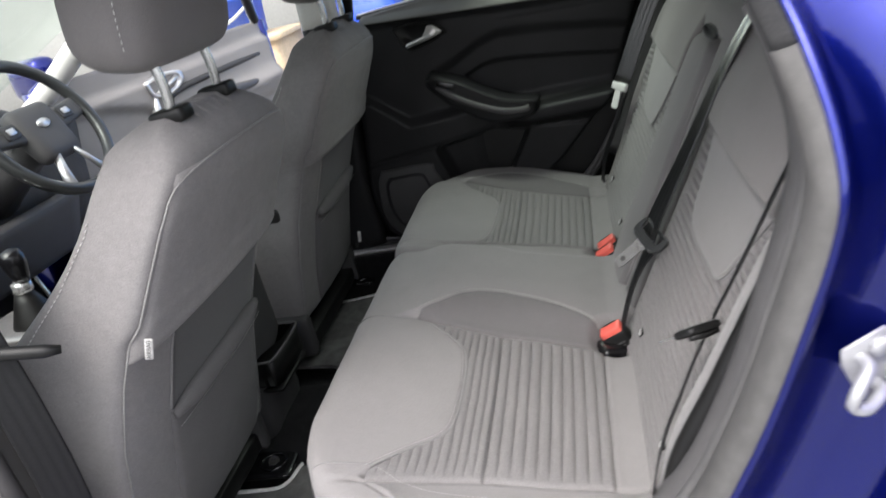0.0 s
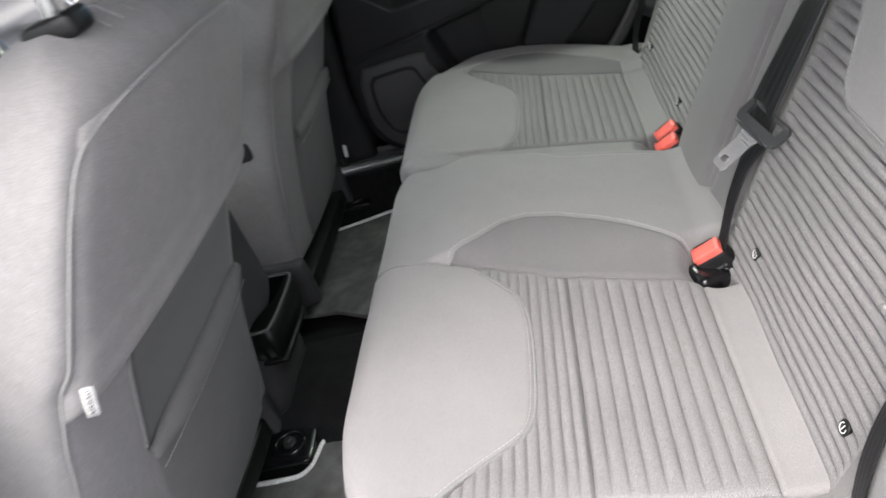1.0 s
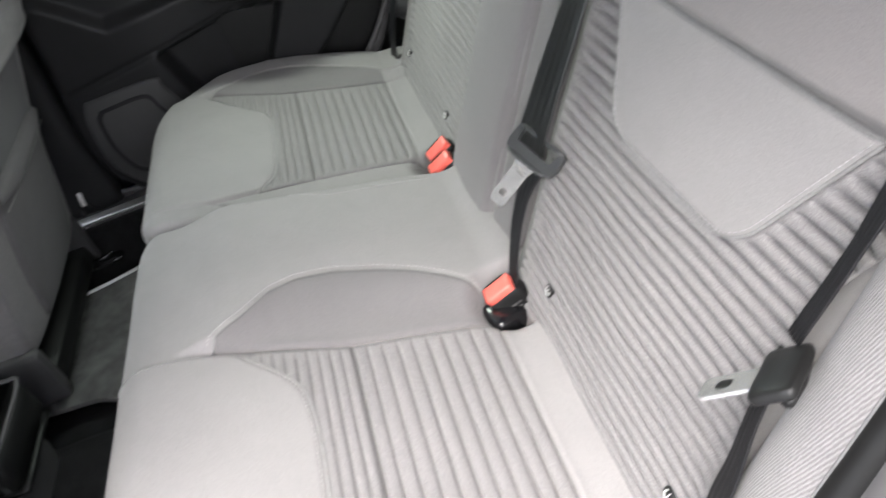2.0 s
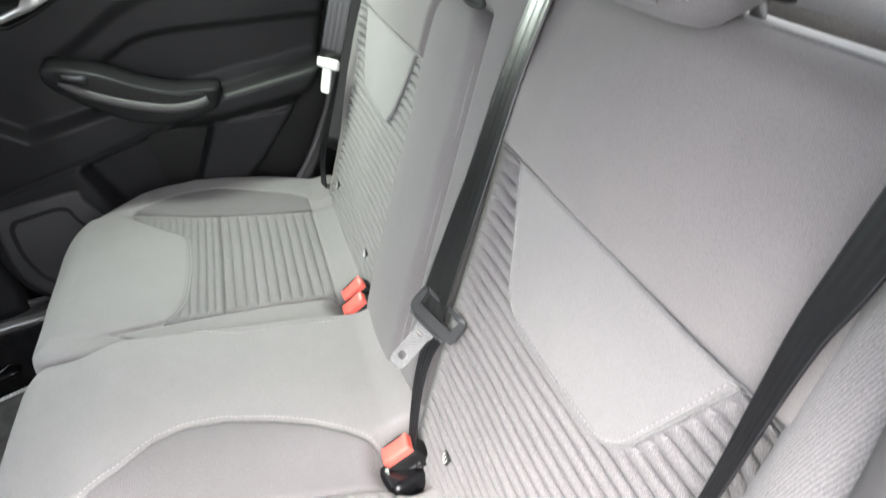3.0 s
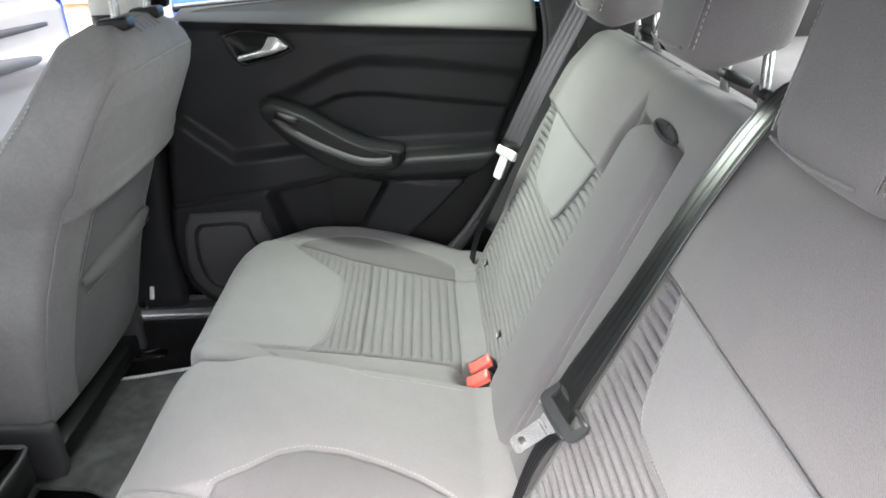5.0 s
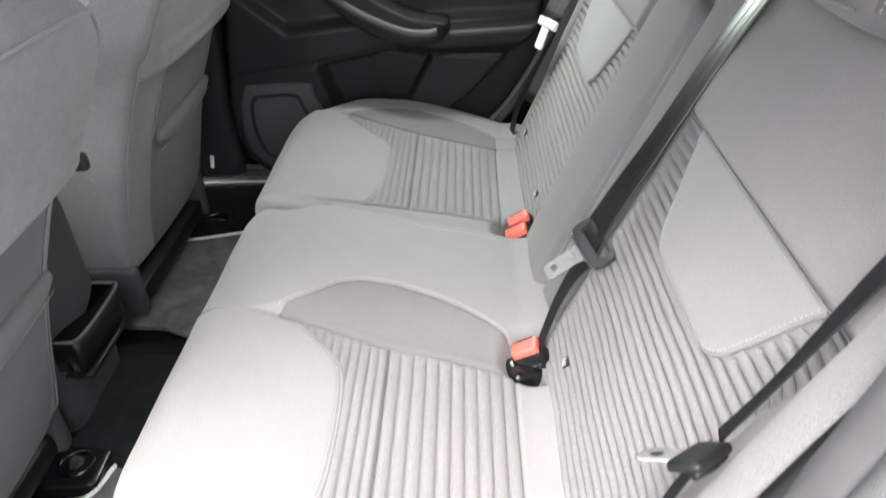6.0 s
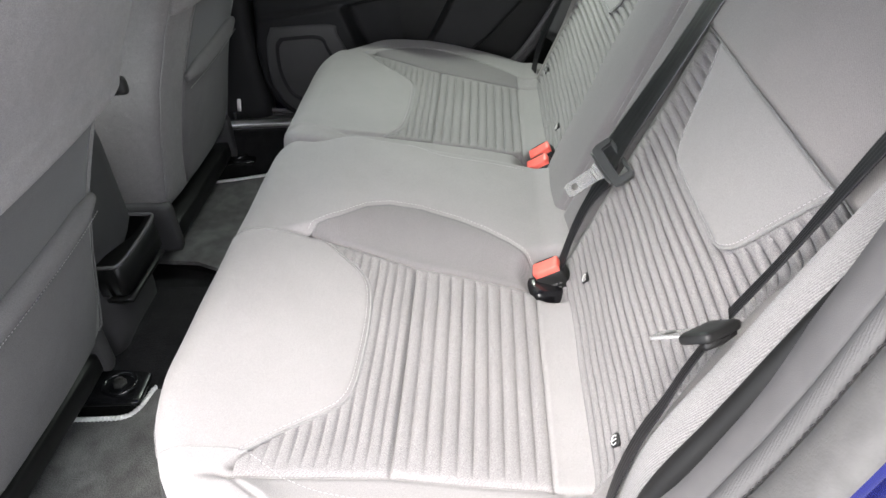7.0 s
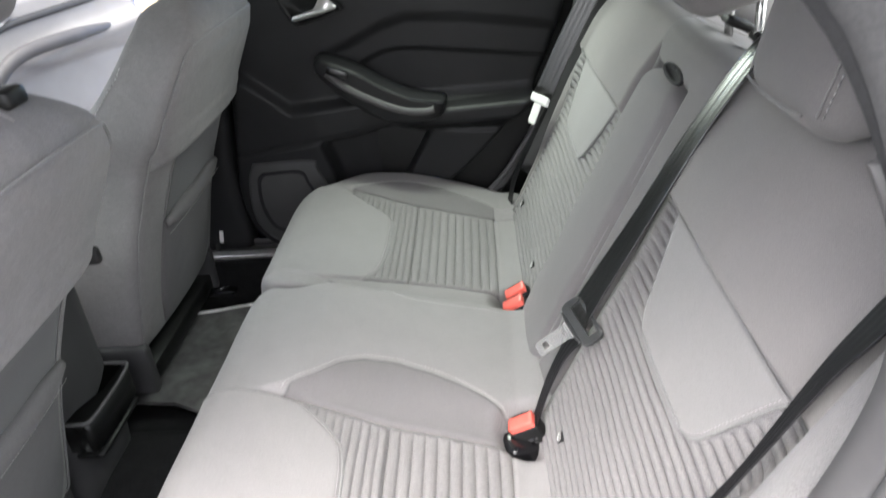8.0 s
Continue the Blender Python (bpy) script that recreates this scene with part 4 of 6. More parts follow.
tagged(part("seal_stitching", stitches(groove, 0.006, 0.002, 0.0009, lift=(-0.0008, 0, 0.0003)), RUBBER, car, "dark stitched line along the seal"), kind="stuff")
# driver's side, seen from within
part("door_jamb", shell(sweep([(-0.004, 0.03), (0.004, 0.004), (0.012, 0.0), (0.05, -0.012), (0.085, -0.03), (0.10, -0.05), (0.112, -0.10), (0.13, -0.16)], True), [lambda b, m: b - (0, 0.004, 0)], cap=False), BLACK, car, "black inner door jamb")
far_seal = spline(APERTURE, 5) - OUT * 0.006
far_seal[:, 1] = flip(far_seal[:, 1])
part("door_seal", tube(far_seal, 0.013, 12, flat=0.9), RUBBER, car, "dark grey rubber door seal")
part("seal_lip", tube(far_seal - OUT * 0.012 + np.array((0, -0.006, 0)), 0.007, 8), PLASTIC_GREY, car, "grey textile seal lip")
part("pillar_trim", shell(sweep([(-0.008, 0.004), (-0.015, 0.010), (-0.017, 0.020), (-0.006, 0.036), (0.03, 0.050), (0.09, 0.056)], True)[:, 28:96], [lambda b, m: b + (0.004, -0.004, 0)], cap=False), PLASTIC, car, "plastic pillar trim")

PARCEL = material("load_deck_felt", (0.30, 0.28, 0.27), 0.95, grain=((6, 0.08, 4), (300, 0.1, 2)), bump=((400, 0.3, 0.001),))
# roof: outer skin and headliner, bowed across
R = np.array([[(x, y, 1.555 - 0.07 * ((y - YC) / 0.66) ** 4 - 0.05 * ((x + 0.1) / 0.95) ** 2) for y in np.linspace(0.50, flip(0.50), 20)] for x in np.linspace(-0.80, 0.95, 16)])
part("roof", shell(R, [lambda b, m: b - (0, 0, 0.03)]), PAINT, car)
H = R - np.array((0, 0, 0.045))
H[:, :, 1] = YC + (H[:, :, 1] - YC) * 0.985
ceiling = part("ceiling", shell(H, [lambda b, m: b + (0, 0, 0.012)]), HEADLINER)
tagged(ceiling, "pale cloth headliner under the roof", "ceiling", kind="structure")


def tail(z):
    """How far back the body reaches at a height."""
    return float(np.interp(z, (0.3, 0.55, 0.95, 1.02, 1.475), (1.30, 1.36, 1.33, 1.27, 0.93)))


def side_y(z):
    return 0.24 + 0.18 * max(0, (z - 0.95) / 0.45) ** 1.2


for far in (False, True):
    g = (lambda y: flip(y)) if far else (lambda y: y)
    s = -1 if far else 1
    # side rail of the roof, windscreen pillar, rear pillar and quarter panel
    part("roof_rail", tube([(x, g(0.475), 1.478 - 0.03 * ((x + 0.1) / 0.9) ** 2) for x in np.linspace(-0.80, 0.42, 14)], 0.026, 10), PAINT, car)
    part("windscreen_pillar", tube(spline([(-0.78, g(0.475), 1.455), (-1.05, g(0.44), 1.34), (-1.35, g(0.39), 1.17), (-1.62, g(0.34), 1.03)], 6), 0.034, 10), HEADLINER, car, "cream windscreen pillar trim")
    Q = np.array([[(0.56 + (tail(z) - 0.56) * u, g(side_y(z) + 0.10 * u ** 4), z) for z in np.linspace(0.30, 1.475, 26)] for u in np.linspace(0, 1, 16)])
    part("quarter_panel", shell(Q, [lambda b, m: b + (0, 0.02 * s, 0)]), PAINT, car)
    P = np.array([[(x, g(0.50), z) for z in np.linspace(1.08, 1.46, 6)] for x in np.linspace(0.50, 1.05, 6)])
    part("rear_pillar", shell(P, [lambda b, m: b + (0, 0.02 * s, 0)]), PLASTIC_GREY, car, "grey plastic rear pillar trim")
    P = np.array([[(x, g(0.48), z) for z in np.linspace(0.4, 1.10, 6)] for x in np.linspace(0.56, 1.25, 6)])
    part("load_side", shell(P, [lambda b, m: b + (0, 0.02 * s, 0)]), PLASTIC, car)
    part("sill", rbox((1.95, 0.20, 0.20), 0.035, 4, Matrix.Translation((-0.55, g(0.345), 0.405))), PAINT, car)
    part("sill_trim", rbox((1.30, 0.075, 0.020), 0.007, 4, Matrix.Translation((-0.55, g(0.482), 0.508)), taper=lambda q: (q[0], q[1], q[2] - 0.10 * abs(q[1]))), PLASTIC_GREY if far else PLASTIC, car, "scuffed plastic sill trim")
    part("sill_strip", rbox((0.34, 0.030, 0.008), 0.003, 3, Matrix.Translation((-0.39, g(0.505), 0.518))), SATIN, car, "worn pale sill strip")
    part("sill_side", rbox((1.30, 0.02, 0.17), 0.006, 3, Matrix.Translation((-0.55, g(0.525), 0.425))), CARPET, car)
part("floor_pan", rbox((2.9, 1.55, 0.04), 0.01, 2, Matrix.Translation((-0.25, YC, 0.30))), BLACK, car)
part("seat_heel", rbox((0.55, 1.46, 0.12), 0.04, 4, Matrix.Translation((0.13, YC, 0.37))), CARPET, car)
part("load_deck", rbox((0.52, 1.24, 0.02), 0.006, 3, Matrix.Translation((0.93, YC, 1.075))), PARCEL, car, "pale felt load cover")
hz = np.r_[np.linspace(0.30, 1.02, 16)]
part("hatch", shell(np.array([[(tail(z) + 0.035 - 0.09 * abs((y - YC) / 0.80) ** 4, y, z) for y in np.linspace(side_y(z) + 0.10, flip(side_y(z) + 0.10), 16)] for z in hz]), [lambda b, m: b - (0.03, 0, 0)]), PAINT, car)
part("bulkhead", rbox((0.05, 1.5, 0.85), 0.02, 3, Matrix.Translation((-1.75, YC, 0.72))), BLACK, car)
pan = part("rear_window", shell(np.array([[(tail(z) + 0.02 - 0.05 * abs((y - YC) / 0.7) ** 3, y, z) for y in np.linspace(side_y(z) + 0.09, flip(side_y(z) + 0.09), 14)] for z in np.linspace(1.02, 1.475, 8)]), [lambda b, m: b - (0.005, 0, 0)]), GLASS, car)
pan.visible_shadow = False
pan = part("windscreen", rbox((0.006, 1.3, 0.98), 0.002, 2, Matrix.Translation((-1.22, YC, 1.30)) @ Euler((0, radians(66), 0)).to_matrix().to_4x4()), GLASS, car, soft=False)
pan.visible_shadow = False
part("bonnet", shell(np.array([[(x, y, 1.0 - 0.12 * ((x + 1.75) / 0.9) ** 2 - 0.05 * ((y - YC) / 0.8) ** 2) for y in np.linspace(0.33, flip(0.33), 12)] for x in np.linspace(-2.7, -1.7, 8)]), [lambda b, m: b - (0, 0, 0.03)]), PAINT, car)
for far in (False, True):
    g = (lambda y: flip(y)) if far else (lambda y: y)
    part("front_wing", rbox((1.25, 0.08, 0.62), 0.035, 5, Matrix.Translation((-2.12, g(0.29), 0.66))), PAINT, car)
    for x in (1.0, -2.1):
        w = part("wheel", lathe([(0.12, -0.09), (0.30, -0.10), (0.32, -0.06), (0.32, 0.06), (0.30, 0.10), (0.12, 0.09)], pose(x, g(0.36), 0.32, 90, 0, 0), 32), RUBBER, car, "black tyre on a silver rim")
        part("rim", lathe([(0.02, -0.08), (0.19, -0.094), (0.20, -0.102), (0.20, 0.102), (0.19, 0.094), (0.02, 0.08)], pose(x, g(0.36), 0.32, 90, 0, 0), 24), SATIN, w)

part("front_bumper", rbox((0.16, 1.70, 0.52), 0.07, 6, Matrix.Translation((-2.72, YC, 0.60))), PAINT, car)

# the shut passenger door: unseen, added to keep side light off the front seats
def side_door(name, label, m, length, flare):
    """A door from its hinge along x, lining towards +y; z runs from the sill to the roof."""
    ob = thing(name, label, "car door", "car doors", tuple(m.translation))
    at = lambda x, y, z: tuple(m @ Vector((x, y, z)))
    skin = lambda y0, dy: np.array([[at(x, y0 + dy * math.sin(3 * z), z) for z in np.linspace(0.40, 1.16, 14)] for x in np.linspace(0.0, length, 10)])
    thick = np.array(m.to_3x3() @ Vector((0, 0.012, 0)))
    part("outer_skin", shell(skin(-0.075, -0.02), [lambda b, q: b + thick]), PAINT, ob, "blue outer skin")
    part("lining", shell(skin(0.010, 0.012), [lambda b, q: b - thick * 2]), PLASTIC, ob, "dark moulded lining")
    part("armrest", rbox((length * 0.6, 0.06, 0.07), 0.025, 5, m @ Matrix.Translation((length * 0.5, 0.04, 0.90))), PLASTIC_GREY, ob, "grey armrest")
    part("frame", tube(spline([at(0.0, -0.02, 1.16), at(flare, 0.02, 1.36), at(length * 0.6, 0.05, 1.44), at(length - 0.04, 0.05, 1.40), at(length, -0.02, 1.16)], 8), 0.022, 10), PAINT, ob, "blue window frame")
    g = part("window", shell(np.array([[at(x, -0.02 + 0.22 * (z - 1.16), z) for z in np.linspace(1.15, 1.40, 4)] for x in np.linspace(flare * 0.8, length - 0.03, 5)]), [lambda b, q: b + thick * 0.3]), GLASS, ob, "clear side window")
    g.visible_shadow = False


side_door("front_door", "unseen closed passenger door with a dark lining", Matrix.Translation((-1.50, 0.40, 0)), 0.93, 0.40)

# striker on the jamb: steel plate with a U bar and two screws
striker = thing("door_striker", "pale steel door striker bolted to the blue jamb", "door striker", "", (0.47, 0.41, 0.90))
sm = Matrix.Translation((0.478, 0.410, 0.918)) @ Euler((radians(96), radians(-24), radians(10))).to_matrix().to_4x4() @ Matrix.Scale(0.85, 4)
part("plate", plate([(-0.026, -0.040), (0.026, -0.040), (0.032, -0.02), (0.032, 0.022), (0.024, 0.040), (-0.022, 0.040), (-0.03, 0.02), (-0.03, -0.02)], sm, 0.005, bevel=0.0015), ZINC, striker)
part("loop", tube(spline([sm @ Vector(p) for p in ((-0.010, -0.020, 0), (-0.012, -0.019, 0.02), (-0.034, -0.012, 0.035), (-0.044, 0.0, 0.035), (-0.034, 0.014, 0.034), (-0.012, 0.019, 0.02), (-0.010, 0.020, 0))], 6), 0.0062, 10), ZINC, striker)
for y in (-0.022, 0.022):
    part("screw", lathe([(0.0001, 0.004), (0.012, 0.004), (0.012, 0.010), (0.009, 0.013), (0.0001, 0.013)], sm @ Matrix.Translation((0.012, y, 0)), 16), ZINC, striker, "pale painted screw")

# side bolster between the backrest and the door opening
def bolster(far):
    g = (lambda y: flip(y)) if far else (lambda y: y)
    ob = thing("side_bolster", "grey cloth bolster between backrest and door opening", "seat bolster", "rear side bolsters", (0.42, g(0.52), 0.6))
    proud = lambda z: np.interp(z, (0.55, 0.66, 0.71, 0.758, 0.80, 0.95, 1.10, 1.20), (0.006, 0.015, 0.029, 0.036, 0.031, 0.030, 0.016, 0.004))
    rings, pts = [], []
    for z in np.linspace(0.55, 1.20, 60):
        xb = 0.30 + (z - 0.66) * 0.475
        t = (z - 0.55) / 0.65
        k = float(np.mean([proud(z + d) for d in (-0.03, -0.015, 0, 0.015, 0.03)]))
        inner, outer = 0.572 - 0.015 * t, 0.505
        w = inner - outer
        sec = [(inner + 0.010, -0.05), (inner + 0.005, -0.006), (inner - 0.05 * w, 0.35 * k), (inner - 0.25 * w, 0.75 * k), (inner - 0.60 * w, 0.98 * k), (inner - 0.88 * w, 1.02 * k), (outer, 0.98 * k), (outer - 0.001, 0.80 * k),
               (outer + 0.003, -0.004), (outer + 0.004, -0.04), (outer + 0.03, -0.07)]
        q = spline(sec + [sec[0]], 4)[:-1]
        rings.append([(xb - 0.903 * n, g(y), z + 0.429 * n) for y, n in q])
        if 0.58 < z < 1.15:
            pts.append((xb - 0.903 * k, g(outer - 0.0005), z + 0.429 * k))
    part("cover", loft(rings), FABRIC_TWILL, ob)
    part("piping", tube(pts, 0.0014, 8), PIPING, ob)
    # black tube painting the shade in the gap between bolster and pillar trim
    part("gap_shade", tube(np.array(pts) + np.array((0.009, g(0.44) - g(0.4475), -0.007)), 0.0120, 10, flat=1.3, up=(0.9, 0, -0.4)), BLACK, ob, "black tube standing in for the shaded gap beside the bolster")


bolster(False)


# near door pillar with the front belt
def near_pillar():
    ob = thing("door_pillar", "dark grey trimmed pillar between the near doors", "door pillar", "", (-0.5, 0.42, 0.5))
    rings = []
    for z in np.linspace(0.45, 1.47, 20):
        w = 0.055 + 0.03 * float(smooth((0.95 - z) / 0.4))
        y = 0.425 + 0.18 * max(0, z - 1.0)
        cx = -0.505 + 0.06 * (z - 0.9)
        rings.append([(cx + w * np.sign(math.cos(a)) * abs(math.cos(a)) ** 0.6, y + 0.035 * np.sign(math.sin(a)) * abs(math.sin(a)) ** 0.6, z) for a in np.linspace(0, 2 * np.pi, 24, endpoint=False)])
    part("trim", loft(rings), PLASTIC_GREY, ob)
    part("seal", tube([(-0.452 + 0.06 * (z - 0.9) + 0.028 * float(smooth((0.95 - z) / 0.4)), 0.405 + 0.18 * max(0, z - 1.0), z) for z in np.linspace(0.5, 1.38, 20)], 0.011, 10), RUBBER, ob, "dark rubber door seal")
    belt = thing("front_seat_belt", "black webbing front seat belt beside the door pillar", "seat belt", "", (-0.4, 0.42, 0.6))
    part("webbing", ribbon(spline([(-0.47, 0.47, 1.34), (-0.415, 0.43, 1.10), (-0.395, 0.42, 0.95), (-0.40, 0.42, 0.80), (-0.43, 0.42, 0.60), (-0.44, 0.42, 0.53)], 6), 0.047, (0.75, -0.65, 0.1)), WEB, belt)
    part("belt_stop", tube([(-0.43, 0.425, 1.045), (-0.40, 0.415, 1.035), (-0.335, 0.43, 1.022), (-0.322, 0.438, 1.018)], [0.006, 0.008, 0.008, 0.005], 10), BLACK, belt, "black plastic bar on the belt")


near_pillar()

# far pillar and its trim
fp = thing("far_door_pillar", "black trimmed pillar between the far doors", "door pillar", "", (-0.43, 1.80, 0.5))
rings = []
for z in np.linspace(0.50, 1.42, 24):
    w = 0.050 + 0.03 * float(smooth((0.75 - z) / 0.25))
    y = 1.835 - 0.18 * max(0, z - 1.05)
    cx = -0.435 + 0.10 * (z - 0.9)
    rings.append([(cx + w * np.sign(math.cos(a)) * abs(math.cos(a)) ** 0.5, y + 0.040 * np.sign(math.sin(a)) * abs(math.sin(a)) ** 0.5, z) for a in np.linspace(0, 2 * np.pi, 24, endpoint=False)])
part("trim", loft(rings[:18]), DOORP, fp)
part("upper_trim", loft(rings[17:]), HEADLINER, fp, "cream upper pillar trim")
tagpin = thing("belt_label", "small white label on the far seat's belt anchor", "label", "", (-0.478, 1.80, 0.55))
part("label_card", rbox((0.010, 0.006, 0.034), 0.002, 2, Matrix.Translation((-0.470, 1.795, 0.556)) @ Euler((0, radians(10), 0)).to_matrix().to_4x4()), WHITE, tagpin)
part("stalk", tube([(-0.485, 1.795, 0.535), (-0.49, 1.79, 0.47), (-0.487, 1.78, 0.41)], 0.006, 8), BLACK, tagpin)

# ---- floor, mats, rails ----
F = []
for x in np.linspace(-1.6, -0.10, 40):
    F.append([(x, y, 0.345 + 0.085 * math.exp(-((y - YC) / 0.13) ** 4) + 0.004 * math.sin(9 * x + 5 * y)) for y in np.linspace(0.50, flip(0.50), 70)])
floor = part("floor", shell(np.array(F), [lambda b, m: b - (0, 0, 0.04)]), CARPET)
tagged(floor, "black carpeted car floor with a raised tunnel", "floor", kind="structure")


def mat_thing(far):
    g = (lambda y: flip(y)) if far else (lambda y: y)
    ob = thing("floor_mat", "grey carpet floor mat edged with white cord", "floor mat", "floor mats", (-0.4, g(0.75), 0.36))
    if far:
        out = [(-0.08, 1.29), (-0.40, 1.30), (-0.47, 1.335), (-0.66, 1.355), (-0.74, 1.38), (-0.74, 1.62), (-0.66, 1.662), (-0.50, 1.684), (-0.36, 1.712), (-0.08, 1.73)]
    else:
        out = [(-0.08, 1.012), (-0.25, 1.012), (-0.40, 1.012), (-0.430, 1.008), (-0.444, 0.99), (-0.449, 0.965), (-0.455, 0.943), (-0.47, 0.926), (-0.50, 0.921), (-0.60, 0.919), (-0.72, 0.915), (-0.74, 0.90), (-0.74, 0.56), (-0.70, 0.53), (-0.3, 0.53), (-0.08, 0.53)]
    zf = lambda y: 0.398 if far else 0.368
    # dense border, filled
    loop = []
    for a, b in zip(out, out[1:] + out[:1]):
        for t in np.linspace(0, 1, 6, endpoint=False):
            loop.append((a[0] + (b[0] - a[0]) * t, a[1] + (b[1] - a[1]) * t))
    bm = loft([[(x, y, zf(y) - 0.010) for x, y in loop], [(x, y, zf(y)) for x, y in loop]])
    part("carpet", bm, MAT, ob, soft=False)
    if not far:
        pts = spline([(x, y, 0.368) for x, y in [(-0.36, 1.012)] + out[2:12]], 6)
    if far:
        pts = spline([(-0.74, 1.60, 0.398), (-0.72, 1.645, 0.398), (-0.66, 1.662, 0.398), (-0.50, 1.684, 0.398), (-0.36, 1.712, 0.398), (-0.10, 1.73, 0.398)], 12)
    # twisted cord: short slanted beads along the edge
    s = np.r_[0, np.cumsum(np.linalg.norm(np.diff(pts, axis=0), axis=1))]
    part("edging", tube(pts, 0.0042, 8), CORD, ob, "white overlocked cord edging")
    bm = bmesh.new()
    for d in np.arange(0, s[-1], 0.0075):
        a = np.array([np.interp(d, s, pts[:, k]) for k in range(3)])
        if a[0] > -0.30 or a[0] < -0.70:
            continue
        t = np.array([np.interp(d + 0.004, s, pts[:, k]) for k in range(3)]) - a
        t /= np.linalg.norm(t) + 1e-9
        n = np.array((-t[1], t[0], 0))
        tube([a - n * 0.005 - t * 0.002, a + (0, 0, 0.0045), a + n * 0.005 + t * 0.002], [0.0016, 0.0022, 0.0016], 6, bm)
    tagged(part("cord_twist", bm, CORD, ob), kind="stuff")


mat_thing(False)
mat_thing(True)


def rail_end(x, y, z, label):
    ob = thing("seat_rail", label, "seat rail", "seat rails", (x, y, z))
    part("rail", rbox((0.68, 0.05, 0.05), 0.008, 3, Matrix.Translation((x - 0.42, y - 0.01, z + 0.010))), BLACK, ob)
    part("foot", rbox((0.135, 0.092, 0.014), 0.006, 4, Matrix.Translation((x - 0.020, y + 0.010, z - 0.008)) @ Euler((0, radians(2), radians(3))).to_matrix().to_4x4()), GLOSS, ob, "glossy black pressed foot plate")
    m = Matrix.Translation((x, y + 0.010, z - 0.001))
    part("dish", tube([m @ Vector((0.029 * math.cos(a), 0.026 * math.sin(a), 0)) for a in np.linspace(0, 2 * np.pi, 28)], 0.0045, 8), GLOSS, ob)
    part("bolt", lathe([(0.0001, 0), (0.013, 0), (0.013, 0.003), (0.0095, 0.004), (0.009, 0.010), (0.005, 0.011), (0.004, 0.006), (0.0001, 0.006)], m, 6), DARKSTEEL, ob, "dark steel bolt head", soft=False)


rail_end(-0.497, 0.972, 0.392, "black lacquered seat rail end with a steel bolt")
rail_end(-0.485, 1.735, 0.445, "black lacquered seat rail end with a steel bolt")
rail_end(-0.489, 0.555, 0.40, "black lacquered seat rail end with a steel bolt")

# ---- front seats ----
SB_Z = (0.522, 0.532, 0.55, 0.70, 0.80, 0.90, 0.96, 1.00, 1.04, 1.10, 1.14, 1.165, 1.185, 1.20)
SB_X = (-0.476, -0.462, -0.450, -0.410, -0.378, -0.335, -0.303, -0.283, -0.262, -0.230, -0.216, -0.212, -0.220, -0.24)
SB_T = (0.09, 0.11, 0.13, 0.19, 0.22, 0.225, 0.207, 0.177, 0.148, 0.124, 0.120, 0.114, 0.10, 0.04)
WZ = (0.522, 0.532, 0.55, 0.73, 0.80, 0.86, 0.93, 0.97, 1.0, 1.04, 1.085, 1.11, 1.135, 1.155, 1.175, 1.19, 1.20)
W_OUT = (0.205, 0.220, 0.232, 0.246, 0.248, 0.248, 0.244, 0.240, 0.233, 0.223, 0.210, 0.199, 0.186, 0.168, 0.145, 0.12, 0.09)
W_IN = (0.185, 0.198, 0.206, 0.214, 0.217, 0.218, 0.226, 0.238, 0.246, 0.247, 0.240, 0.226, 0.204, 0.176, 0.145, 0.12, 0.09)
ROUND = 0.22         # how round the corners of the backrest's section are
PAD_LOW, PAD = 0.945, 0.024      # lower edge of the stuffed back pad, and how far it stands out


